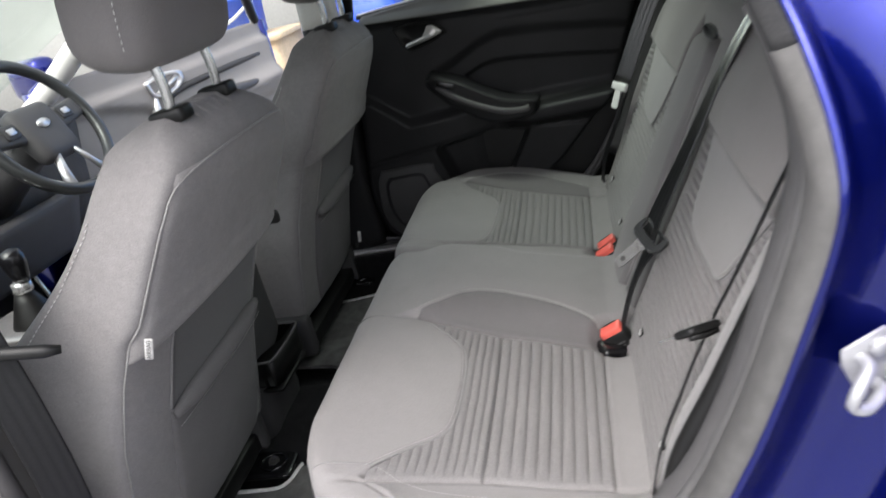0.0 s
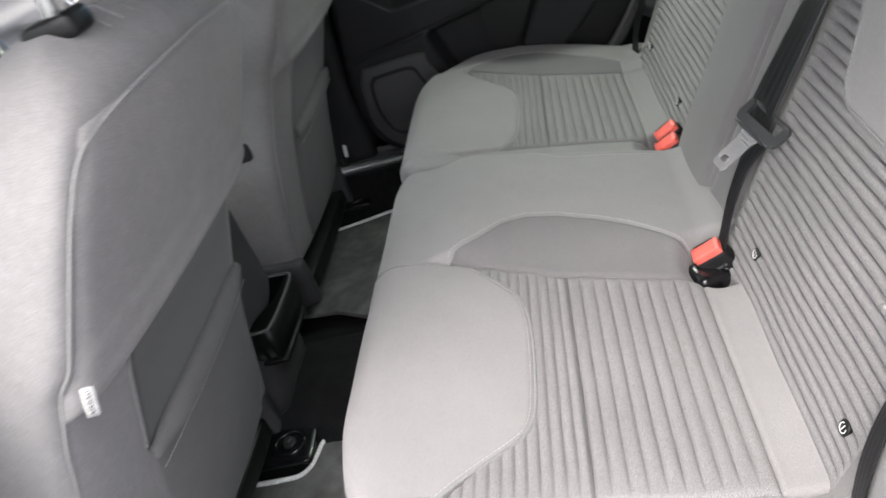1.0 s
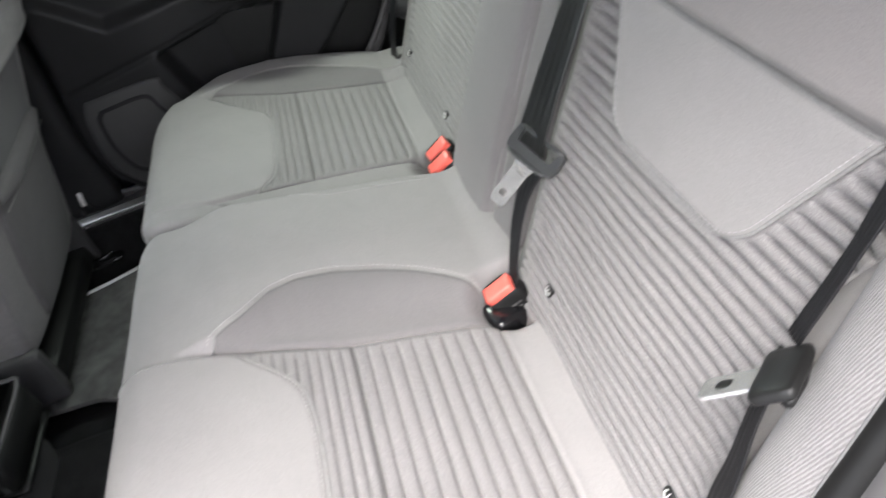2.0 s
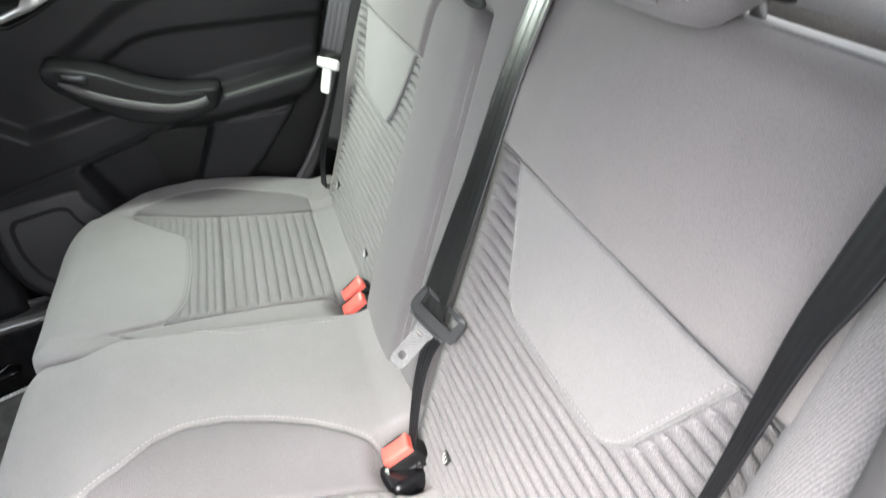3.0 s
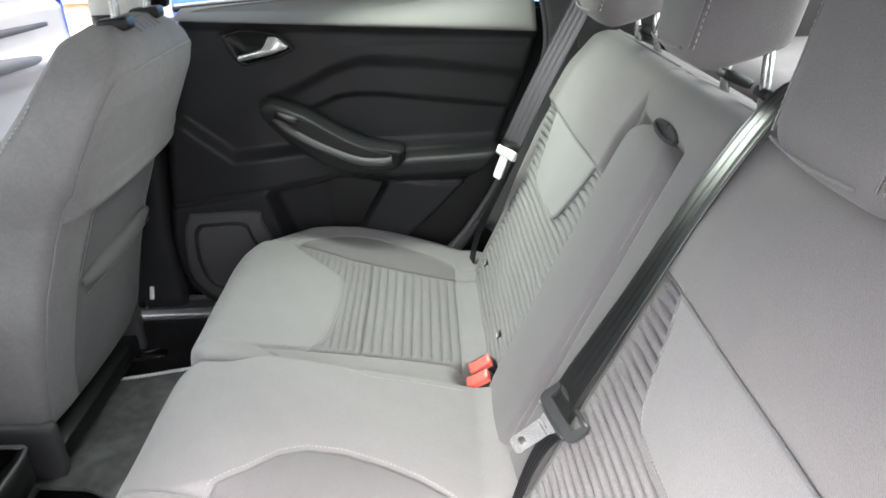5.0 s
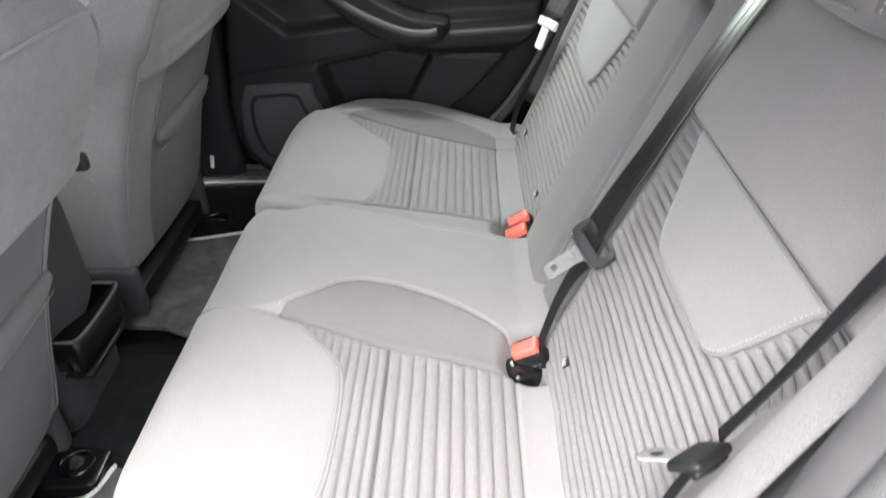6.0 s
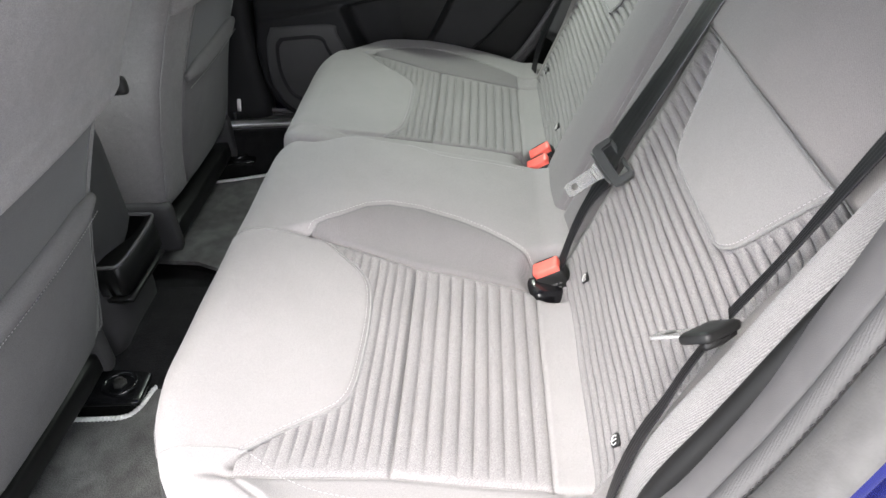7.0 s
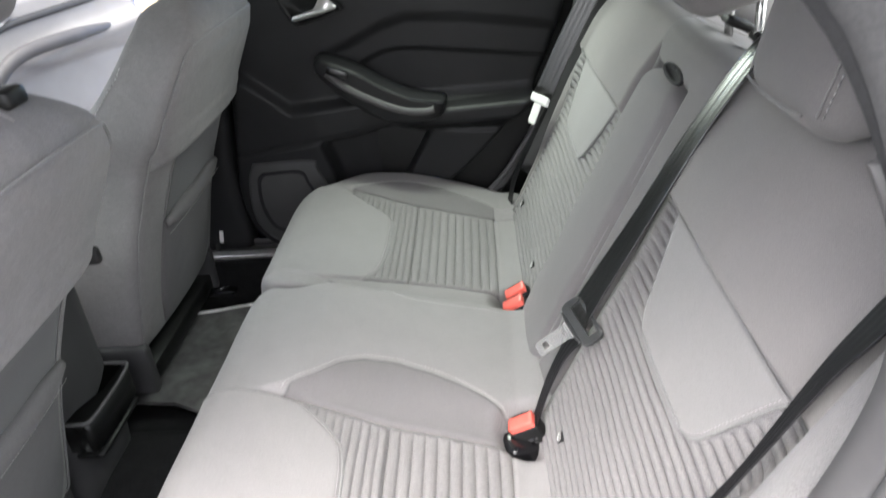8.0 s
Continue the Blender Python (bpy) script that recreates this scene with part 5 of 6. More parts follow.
def front_seat(yc, far, dx, hem_a, hem_b):
    SX = np.array(SB_X) + dx
    wl, wr = (W_IN, W_OUT) if far else (W_OUT, W_IN)

    def half(z, side):
        return np.where(np.asarray(side) < 0, np.interp(z, WZ, wl), np.interp(z, WZ, wr))
    ob = thing("front_seat", "grey cloth front seat with a map pocket on its back", "car seat", "front seats", (-0.6, yc, 0.4))
    s = -1 if far else 1
    zs = np.r_[np.r_[np.linspace(0.522, 0.56, 10), np.linspace(0.57, 0.90, 22)], np.linspace(0.905, 0.965, 14), np.linspace(0.98, 1.13, 14), np.linspace(1.14, 1.20, 14)]
    # rounded lengths along the height
    sm = lambda arr: np.array([np.interp(z + np.linspace(-0.03, 0.03, 9) * (min(1, 0.15 + (z - 0.522) * 8) if z < 1.12 else 0.3), SB_Z, arr).mean() for z in zs])
    xs, th = sm(SX), sm(SB_T)
    ang = np.linspace(0, 2 * np.pi, 72, endpoint=False)
    rings = []
    for z, x, t in zip(zs, xs, th):
        e = ROUND
        ca, sa = np.sign(np.cos(ang)) * np.abs(np.cos(ang)) ** e, np.sign(np.sin(ang)) * np.abs(np.sin(ang)) ** e
        b = (PAD - 0.012) * float(smooth((z - PAD_LOW - 0.01) / 0.03) * smooth((1.19 - z) / 0.05))
        rear = np.clip(ca, 0, 1)
        px = x - t / 2 + ca * t / 2 + rear * (b - 0.012 * sa ** 2)
        # side wings swell forwards at chest height
        px = px - 0.035 * (np.abs(sa) > 0.8) * np.clip(-ca, 0, 1) * math.exp(-((z - 0.80) / 0.16) ** 2)
        py = yc + sa * half(z, sa)
        rings.append(np.c_[px, py, np.full(len(ang), z)])
    part("backrest", loft(rings), FABRIC_BACK, ob)
    # the rear face: pad above, pocket below

    def on(y, z, lift):
        y, z = np.asarray(y, float), np.asarray(z, float)
        sa = np.clip((y - yc) / half(z, y - yc), -1, 1)
        ca = np.maximum(0, 1 - np.abs(sa) ** (2 / ROUND)) ** (ROUND / 2)
        t = np.interp(z, SB_Z, SB_T)
        x = np.interp(z, SB_Z, SX) + (ca - 1) * t / 2 + ca * ((PAD - 0.012) * smooth((z - PAD_LOW - 0.01) / 0.03) * smooth((1.19 - z) / 0.05) - 0.012 * sa ** 2)
        return np.stack([x + lift, y, z], -1)

    def skin(name, za, zb, ya, yb, lift, mat, label="", nz=40, ny=40, bulge=0.0):
        G = []
        for k, z in enumerate(np.linspace(za, zb, nz)):
            a, b = ya(z), yb(z)
            y = np.linspace(a, b, ny)
            u = np.linspace(0, 1, ny)
            l = lift + bulge * np.sin(np.pi * u) ** 0.5 * math.sin(math.pi * min(1, max(0, k / (nz - 1)))) ** 0.5
            G.append(on(y, np.full(ny, z), l))
        return part(name, shell(np.array(G), [lambda b, m: b - (0.006, 0, 0)]), mat, ob, label)
    wa = lambda z: float(half(z, -1))
    wb = lambda z: float(half(z, 1))
    top = lambda z: 0.955 - 0.55 * max(0, (z - 1.06)) ** 1.3 - 0.0
    G = []
    for z in np.linspace(PAD_LOW - 0.012, 1.150, 60):
        a, b = yc - wa(z) * top(z), yc + wb(z) * top(z)
        y = np.linspace(a, b, 60)
        e = np.minimum(np.minimum(y - a, b - y) * 1.1, min(z - PAD_LOW + 0.012, 1.150 - z))
        G.append(on(y, np.full(60, z), 0.004 + 0.020 * float(smooth((PAD_LOW + 0.05 - z) / 0.05)) - drop(e, 0.020) * 0.75))
    part("back_pad", shell(np.array(G), [lambda b, m: b - (0.012, 0, 0)]), FABRIC_BACK, ob, "brushed grey cloth back pad")
    # POCKET's dark tone also carries the shade of this recess below the pad
    skin("pocket_inset", 0.785, PAD_LOW + 0.004, lambda z: yc + hem_a + 0.004, lambda z: yc + hem_b - 0.004, 0.0022, POCKET, "elastic pocket cloth, its tone darkened for the shaded recess")
    for e in (hem_a, hem_b):
        part("seam", tube(on(np.full(30, yc + e), np.linspace(0.80, PAD_LOW, 30), 0.0022), 0.0018, 8), PIPING, ob)
    skin("map_pocket", 0.550, 0.795, lambda z: yc + hem_a + 0.03 * float(smooth((0.64 - z) / 0.15)), lambda z: yc + hem_b - 0.03 * float(smooth((0.62 - z) / 0.1)), 0.003, MAP_POCKET, "dark grey cloth map pocket", bulge=0.014)
    yy = np.linspace(yc + hem_a - 0.002, yc + hem_b + 0.002, 30)
    rise = np.linspace(0.789, 0.801, 30)
    part("pocket_hem", tube(on(yy, rise, 0.010), [0.005, 0.0115, 0.0120, 0.0120, 0.0120, 0.0115, 0.005], 14, flat=1.5), MAP_POCKET, ob, "rolled hem of the pocket")
    part("stitching", stitches(on(yy, rise - 0.021, 0.0165), 0.0035, 0.0025, 0.0006, lift=(0.001, 0, 0)), THREAD, ob)
    for sg in (-1, 1):
        zz = np.linspace(0.98, 1.12, 30)
        ys = yc + sg * half(zz, sg) * 0.99
        xw = np.interp(zz, SB_Z, SX) - np.interp(zz, SB_Z, SB_T) * 0.86
        part("stitching", stitches(np.c_[xw, ys, zz], 0.005, 0.0035, 0.0010, lift=(0, sg * 0.003, 0)), THREAD, ob)
    if not far:
        part("side_knob", rbox((0.030, 0.016, 0.026), 0.007, 4, Matrix.Translation((-0.318 + dx, yc - s * -float(half(0.945, s)), 0.938))), BLACK, ob, "black plastic side knob")
    side_l = [(yc - 0.955 * float(half(z, -1)), z) for z in np.linspace(0.54, 1.095, 40)]
    side_r = [(yc + 0.955 * float(half(z, 1)), z) for z in np.linspace(1.095, 0.54, 40)]
    wl_, wr_ = float(half(1.11, -1)), float(half(1.11, 1))
    top_line = [(yc - wl_ * 0.90, 1.122), (yc - wl_ * 0.76, 1.136), (yc - 0.09, 1.143), (yc, 1.145), (yc + 0.09, 1.143), (yc + wr_ * 0.76, 1.136), (yc + wr_ * 0.90, 1.122)]
    loop_ = spline(side_l + top_line + side_r, 3)
    part("seam", tube(on(loop_[:, 0], loop_[:, 1], 0.0026), 0.0016, 8), PIPING, ob)
    # gathers across the top, between the post guides
    for k in range(5):
        y0 = yc + (k - 2) * 0.022
        part("pleat", tube([(-0.222 + dx, y0, 1.184), (-0.240 + dx, y0 * 0.97 + yc * 0.03, 1.1985), (-0.262 + dx, y0 * 0.9 + yc * 0.1, 1.2015), (-0.285 + dx, y0 * 0.85 + yc * 0.15, 1.1975)], [0.0015, 0.0035, 0.0035, 0.0015], 8), FABRIC_BACK, ob)
    # cushion, side shields
    part("cushion", rbox((0.54, 0.42, 0.17), 0.06, 8, Matrix.Translation((-0.80, yc, 0.60)) @ Euler((0, radians(6), 0)).to_matrix().to_4x4()), FABRIC, ob)
    for sg in (-1, 1):
        part("side_shield", rbox((0.40, 0.035, 0.12), 0.015, 4, Matrix.Translation((-0.68, yc + sg * 0.205, 0.50))), PLASTIC, ob, "dark plastic side shield")
    part("seat_pan", rbox((0.46, 0.44, 0.05), 0.015, 3, Matrix.Translation((-0.72, yc, 0.47))), BLACK, ob)
    # airbag tag on the outer edge
    ty = yc - s * 0.238
    if not far:
        part("tag", rbox((0.010, 0.003, 0.028), 0.001, 2, Matrix.Translation((-0.292 + dx, ty, 0.955)) @ Euler((0, radians(18), radians(25 * s))).to_matrix().to_4x4()), TAGCLOTH, ob, "small white sewn-in tag")
        word = bpy.data.curves.new("lettering", "FONT")
        word.body, word.size, word.align_x, word.align_y, word.extrude = "AIRBAG", 0.0074, "CENTER", "CENTER", 0.0001
        word.materials.append(BLACK)
        lettering = new("lettering", word)
        tm = Matrix.Translation((-0.292 + dx, ty, 0.955)) @ Euler((0, radians(18), radians(25 * s))).to_matrix().to_4x4()
        face = Matrix(((0, -1, 0, 0), (0, 0, -1, -0.0017), (1, 0, 0, 0), (0, 0, 0, 1)))
        lettering.parent = ob
        lettering.matrix_basis = Matrix.Translation(ob.location).inverted() @ tm @ face
        tagged(lettering, "black printed word on the tag")
    # headrest on two posts
    for sg in (-1, 1):
        a = Vector((-0.250 + dx, yc + sg * 0.069, 1.186))
        b = Vector((-0.246 + dx, yc + sg * 0.069, 1.245))
        c = Vector((-0.260 + dx, yc + sg * 0.069, 1.315))
        d = Vector((-0.260 + dx, yc + sg * 0.069, 1.38))
        part("post", tube(spline([a, b, c, d], 5), 0.0068, 14), STEEL, ob, "chromed steel post")
        part("post_guide", rbox((0.050, 0.036, 0.020), 0.006, 4, Matrix.Translation((-0.250 + dx, yc + sg * 0.069, 1.199)) @ Euler((0, radians(-4), 0)).to_matrix().to_4x4()), BLACK, ob, "black plastic post guide")
    hm = Matrix.Translation((-0.260 + dx, yc + (0.0 if far else 0.01), 1.355)) @ Euler((0, radians(12), 0)).to_matrix().to_4x4()
    hr = part("headrest", rbox((0.12, 0.28, 0.19), 0.045, 10, hm, taper=lambda q: (q[0] + 0.25 * q[1] ** 2 * -1, q[1] * (1 - 0.8 * max(0, -q[2] - 0.02)), q[2])), FABRIC_SIDE, ob, "grey cloth headrest")
    for sg in (-1, 1):
        pts = [hm @ Vector((0.030, sg * 0.141 * (1 - 0.8 * max(0, -z - 0.02)) - sg * 0.0015, z)) for z in np.linspace(-0.06, 0.05, 20)]
        part("stitching", stitches(pts, 0.005, 0.0035, 0.0009, lift=(0, sg * 0.0012, 0)), THREAD, hr)
    return ob


front_seat(0.765, False, 0.0, -0.141, 0.174)
front_seat(1.528, True, -0.026, -0.128, 0.177)

# ---- centre console, gear lever, wheel, dash ----
cons = thing("centre_console", "black plastic centre console with a rear tray", "console", "", (-0.8, YC, 0.4))
part("box", rbox((0.38, 0.205, 0.44), 0.05, 8, Matrix.Translation((-0.680, 1.122, 0.610))), PLASTIC, cons)
part("front_tunnel", rbox((0.75, 0.21, 0.30), 0.03, 5, Matrix.Translation((-1.12, YC, 0.57))), PLASTIC, cons)
part("lid", rbox((0.34, 0.17, 0.03), 0.012, 4, Matrix.Translation((-0.68, 1.118, 0.828))), PLASTIC, cons)
rim = [(-0.500, 1.040, 0.604), (-0.470, 1.038, 0.606), (-0.450, 1.045, 0.608), (-0.446, 1.118, 0.608), (-0.450, 1.190, 0.608), (-0.470, 1.197, 0.610), (-0.500, 1.195, 0.612)]
tray = part("rear_tray", shell(np.array([[np.array((x, y, z)) - np.array((0.0, 0, d)) for x, y, z in spline(rim, 4)] for d in (0.0, 0.03, 0.060)]), [lambda b, m: b - (0.006, 0, 0)]), BLACK, cons, "black plastic rear tray")
part("tray_rim", tube(spline(rim, 5), 0.0035, 8), PLASTIC_GREY, tray, "worn grey tray rim")
part("tray_floor", rbox((0.05, 0.15, 0.01), 0.003, 2, Matrix.Translation((-0.475, 1.118, 0.53))), BLACK, tray)
lever = thing("gear_lever", "black gear lever with a chromed collar on the console", "gear lever", "", (-1.03, YC, 0.72))
part("plinth", rbox((0.26, 0.17, 0.02), 0.008, 4, Matrix.Translation((-1.06, YC, 0.725))), SATIN, lever, "silver plastic surround")
part("gaiter", lathe([(0.055, 0.73), (0.05, 0.745), (0.03, 0.79), (0.018, 0.815)], Matrix.Translation((-1.045, YC, 0)), 16), BLACK, lever, "black gaiter")
part("collar", lathe([(0.018, 0.81), (0.022, 0.815), (0.022, 0.835), (0.014, 0.84)], Matrix.Translation((-1.04, YC, 0)), 18), STEEL, lever, "chromed collar")
part("knob", lathe([(0.014, 0.835), (0.020, 0.85), (0.027, 0.88), (0.027, 0.90), (0.020, 0.915), (0.001, 0.92)], Matrix.Translation((-1.03, YC, 0)), 20), GLOSS, lever)
part("handbrake", tube([(-0.86, 1.06, 0.70), (-0.80, 1.06, 0.76), (-0.66, 1.06, 0.80)], [0.012, 0.014, 0.018], 12), BLACK, cons, "black handbrake lever")

wheel = thing("steering_wheel", "dark grey steering wheel with silver lower spoke", "steering wheel", "", (-1.13, 1.50, 1.12))
wm = Matrix.Translation((-1.108, 1.49, 1.115)) @ Euler((0, radians(64), 0)).to_matrix().to_4x4() @ Matrix.Scale(1.07, 4)
part("rim", tube([wm @ Vector((0.178 * math.cos(a), 0.178 * math.sin(a), 0)) for a in np.linspace(0, 2 * np.pi, 60)], 0.0165, 14), GLOSSGREY, wheel)
part("hub", rbox((0.15, 0.15, 0.05), 0.025, 8, wm @ Matrix.Translation((0.01, 0, -0.012)), taper=lambda q: (q[0], q[1] * (1 - 1.6 * max(0, q[0])), q[2])), PLASTIC_GREY, wheel, "grey airbag cover")
part("badge", lathe([(0.0001, 0), (0.022, 0), (0.021, 0.003), (0.0001, 0.005)], wm @ Matrix.Translation((-0.005, 0, 0.013)) @ Matrix.Diagonal((0.55, 1, 1, 1)), 24), SATIN, wheel, "plain silver oval badge")
for sg in (-1, 1):
    sp = part("spoke", rbox((0.055, 0.11, 0.024), 0.011, 5, wm @ Matrix.Translation((-0.012, sg * 0.115, -0.008)) @ Euler((0, 0, radians(sg * 8))).to_matrix().to_4x4()), PLASTIC_GREY, wheel)
    part("switch_pad", rbox((0.036, 0.045, 0.006), 0.004, 3, wm @ Matrix.Translation((-0.014, sg * 0.100, 0.006))), PLASTIC, sp, "dark switch pad")
    part("switch", rbox((0.016, 0.024, 0.005), 0.002, 2, wm @ Matrix.Translation((-0.014, sg * 0.100, 0.010))), SATIN, sp)
    part("lower_spoke", tube([wm @ Vector((0.07, sg * 0.03, 0)), wm @ Vector((0.11, sg * 0.05, 0)), wm @ Vector((0.162, sg * 0.07, 0))], [0.010, 0.012, 0.016], 10, flat=0.6), SATIN, wheel, "silver lower spoke")
    part("stalk", tube([wm @ Vector((-0.01, sg * 0.05, -0.06)), wm @ Vector((-0.03, sg * 0.15, -0.05)), wm @ Vector((-0.04, sg * 0.20, -0.045))], [0.008, 0.009, 0.012], 10), BLACK, wheel, "black column stalk")
part("column", tube([wm @ Vector((0, 0, -0.03)), wm @ Vector((0.03, 0, -0.28))], [0.055, 0.07], 16), PLASTIC, wheel)

dash = thing("dashboard", "dark grey moulded dashboard behind the steering wheel", "dashboard", "", (-1.4, YC, 0.7))
sec = [(-1.68, 1.06), (-1.50, 1.13), (-1.36, 1.125), (-1.31, 1.08), (-1.33, 0.98), (-1.36, 0.84), (-1.45, 0.72), (-1.66, 0.70)]
rings = []
for y in np.linspace(0.42, flip(0.42), 30):
    hump = 0.075 * math.exp(-((y - 1.50) / 0.17) ** 4)
    q = spline([(x + 0.03 * math.sin(4 * y), z + hump * (1 if z > 1.05 else 0)) for x, z in sec] + [sec[0]], 4)[:-1]
    rings.append([(x, y, z) for x, z in q])
part("body", loft(rings), PLASTIC, dash)
part("trim_strip", tube([(-1.318, y, 1.01) for y in np.linspace(0.46, flip(0.46), 20)], 0.010, 8), SATIN, dash, "silver trim strip")
for y in (0.55, 1.0, 1.27, 1.74):
    v = part("vent", rbox((0.03, 0.10, 0.06), 0.012, 4, Matrix.Translation((-1.318, y, 1.055))), BLACK, dash, "black air vent")
    for k in range(4):
        part("slat", rbox((0.008, 0.09, 0.004), 0.0015, 2, Matrix.Translation((-1.300, y, 1.037 + 0.012 * k))), PLASTIC_GREY, v)
part("knee_panel", rbox((0.04, 0.42, 0.20), 0.015, 4, Matrix.Translation((-1.33, 1.52, 0.80)) @ Euler((0, radians(24), 0)).to_matrix().to_4x4()), PLASTIC_GREY, dash, "grey knee panel")
for y in (1.42, 1.52, 1.62):
    pd = thing("pedal", "black rubber pedal on a steel arm", "pedal", "pedals", (-1.45, y, 0.45))
    part("arm", tube([(-1.5, y, 0.75), (-1.46, y, 0.6), (-1.44, y, 0.50)], 0.008, 8), STEEL, pd)
    part("pad", rbox((0.02, 0.055, 0.06), 0.006, 3, Matrix.Translation((-1.43, y, 0.48)) @ Euler((0, radians(25), 0)).to_matrix().to_4x4()), BLACK, pd)

# ---- far rear door, closed ----
door = thing("rear_door", "closed far rear door with a dark moulded lining", "car door", "car doors", (0.0, 1.86, 0.5))


def door_depth(x, z):
    """How far the lining stands out from its plane towards the cabin."""
    d = 0.0 * x
    # padded sill roll under the window, sloping outwards to the glass
    belt, top = 1.136 - 0.07 * x, 1.190 + 0.046 * x
    d = d + 0.016 * smooth((z - belt + 0.02) / 0.024) - 0.078 * np.clip((z - belt) / np.maximum(top - belt, 0.012), 0, 1.05) ** 1.4
    # fine ledge below it, towards the rear
    d = d + 0.004 * smooth((1.100 - 0.04 * x - z) / 0.004) * smooth((x + 0.02) / 0.15)
    # upper shoulder, falling away below a soft crease
    crease = np.interp(x, (-0.42, -0.2, -0.072, 0.0, 0.06, 0.193, 0.378, 0.45), (0.95, 0.98, 1.025, 1.058, 1.074, 1.064, 1.035, 1.02))
    d = d - 0.013 * smooth((crease - z) / 0.030) * smooth((x + 0.20) / 0.14)
    low = np.interp(x, (-0.10, -0.049, 0.0, 0.035, 0.10, 0.348, 0.45), (0.93, 0.969, 0.988, 0.993, 0.99, 0.956, 0.945))
    d = d - 0.010 * smooth((low - z) / 0.012) * smooth((x + 0.075) / 0.03) * smooth((z - 0.86) / 0.03)
    # ledge that carries the armrest to the rear
    ledge = np.interp(x, (-0.15, 0.126, 0.30, 0.45), (0.88, 0.864, 0.868, 0.88))
    d = d + 0.045 * smooth((ledge - z) / 0.020) * smooth((z - ledge + 0.085) / 0.04) * smooth((x - 0.0) / 0.10)
    # front lower facet and the bin below
    fac = np.interp(x, (-0.42, -0.331, -0.235, -0.114, 0.0), (0.985, 0.955, 0.872, 0.878, 0.885))
    d = d + 0.022 * smooth((fac + 0.012 - z) / 0.034) * smooth((0.02 - x) / 0.10)
    bin_top = np.interp(x, (-0.42, -0.368, -0.02, 0.12, 0.295, 0.45), (0.755, 0.764, 0.805, 0.79, 0.775, 0.77))
    d = d + 0.006 * smooth((bin_top - z) / 0.004) - 0.004 * np.exp(-((z - bin_top) / 0.004) ** 2)
    gap = smooth((x + 0.175 - 0.30 * (0.76 - z)) / 0.02) * smooth((0.052 + 0.6 * (z - 0.70) - x) / 0.02) * smooth((bin_top - z) / 0.02)
    d = d - 0.055 * gap
    return d


xs, zs = np.linspace(-0.415, 0.47, 180), np.linspace(0.47, 1.215, 160)
X, Zz = np.meshgrid(xs, zs)
# rounded front lower corner and the cut for the wheel arch
front = np.interp(zs, (0.47, 0.50, 0.53, 0.57, 0.62, 0.70, 0.95, 1.215), (-0.26, -0.32, -0.355, -0.385, -0.398, -0.402, -0.370, -0.30))
rear = np.interp(zs, (0.47, 0.63, 0.69, 0.80, 0.85, 1.0, 1.11, 1.215), (0.02, 0.10, 0.18, 0.29, 0.34, 0.40, 0.43, 0.42))
u = (X - xs[0]) / (xs[-1] - xs[0])
X = front[:, None] + (rear - front)[:, None] * u
edge = np.minimum(X - front[:, None], rear[:, None] - X)
Zz = 0.47 + (Zz - 0.47) * (1.186 + 0.046 * X - 0.47) / (1.215 - 0.47)
D = door_depth(X, Zz) - drop(edge, 0.02) * 0.8
P = np.stack([X, 1.835 - D, Zz], -1)
part("lining", shell(P, [lambda b, m: b + (0, 0.03, 0), lambda b, m: b + (0, 0.05, 0)]), DOORP, door)
# paler than DOORP: the window's light on the roll is put into its colour
LIT_ROLL = material("lit_roll_plastic", (0.14, 0.138, 0.130), 0.8, grain=((10, 0.06, 4),), bump=((900, 0.2, 0.0006),))
T = []
for x in np.linspace(-0.31, 0.425, 60):
    row = []
    for z in np.linspace(1.136 - 0.07 * x, 1.188 + 0.046 * x, 16):
        row.append((x, 1.835 - float(door_depth(np.array(x), np.array(z))) - 0.0025, z))
    T.append(row)
part("top_roll", shell(np.array(T), [lambda b, m: b + (0, 0.004, 0)]), LIT_ROLL, door, "moulded top roll, coloured paler for the window's light")
part("window_seal", tube([(x, 1.898, 1.186 + 0.046 * x) for x in np.linspace(-0.33, 0.45, 20)], 0.006, 8), RUBBER, door, "black window seal")
part("bright_strip", tube([(x, 1.908, 1.192 + 0.046 * x) for x in np.linspace(-0.33, 0.45, 20)], 0.004, 8), SATIN, door, "bright window strip")
win = part("window", rbox((0.80, 0.005, 0.27), 0.002, 2, Matrix.Translation((0.04, 1.855, 1.335)) @ Euler((radians(16), 0, 0)).to_matrix().to_4x4()), GLASS, door, "clear side window", soft=False)
win.visible_shadow = False
part("front_frame", tube([(-0.345, 1.862, 1.19), (-0.32, 1.835, 1.28), (-0.285, 1.795, 1.40)], 0.021, 10), BLACK, door, "black window frame")
part("rear_frame", tube([(0.45, 1.862, 1.20), (0.44, 1.835, 1.28), (0.36, 1.795, 1.37)], 0.024, 10), BLACK, door, "black window frame")
part("top_frame", tube([(-0.30, 1.79, 1.405), (0.1, 1.79, 1.405), (0.37, 1.79, 1.37)], 0.02, 10), BLACK, door, "black window frame")
S_ = np.array([[(x, 1.92 + 0.02 * math.sin(3 * z) - 0.14 * max(0, z - 1.1), z) for z in np.linspace(0.35, 1.155, 10)] for x in np.linspace(-0.45, 0.62, 8)])
part("outer_skin", shell(S_, [lambda b, m: b - (0, 0.012, 0)]), PAINT, door, "blue outer skin")
part("inner_panel", rbox((1.12, 0.012, 0.80), 0.004, 2, Matrix.Translation((0.10, 1.888, 0.745))), BLACK, door, "black inner panel")
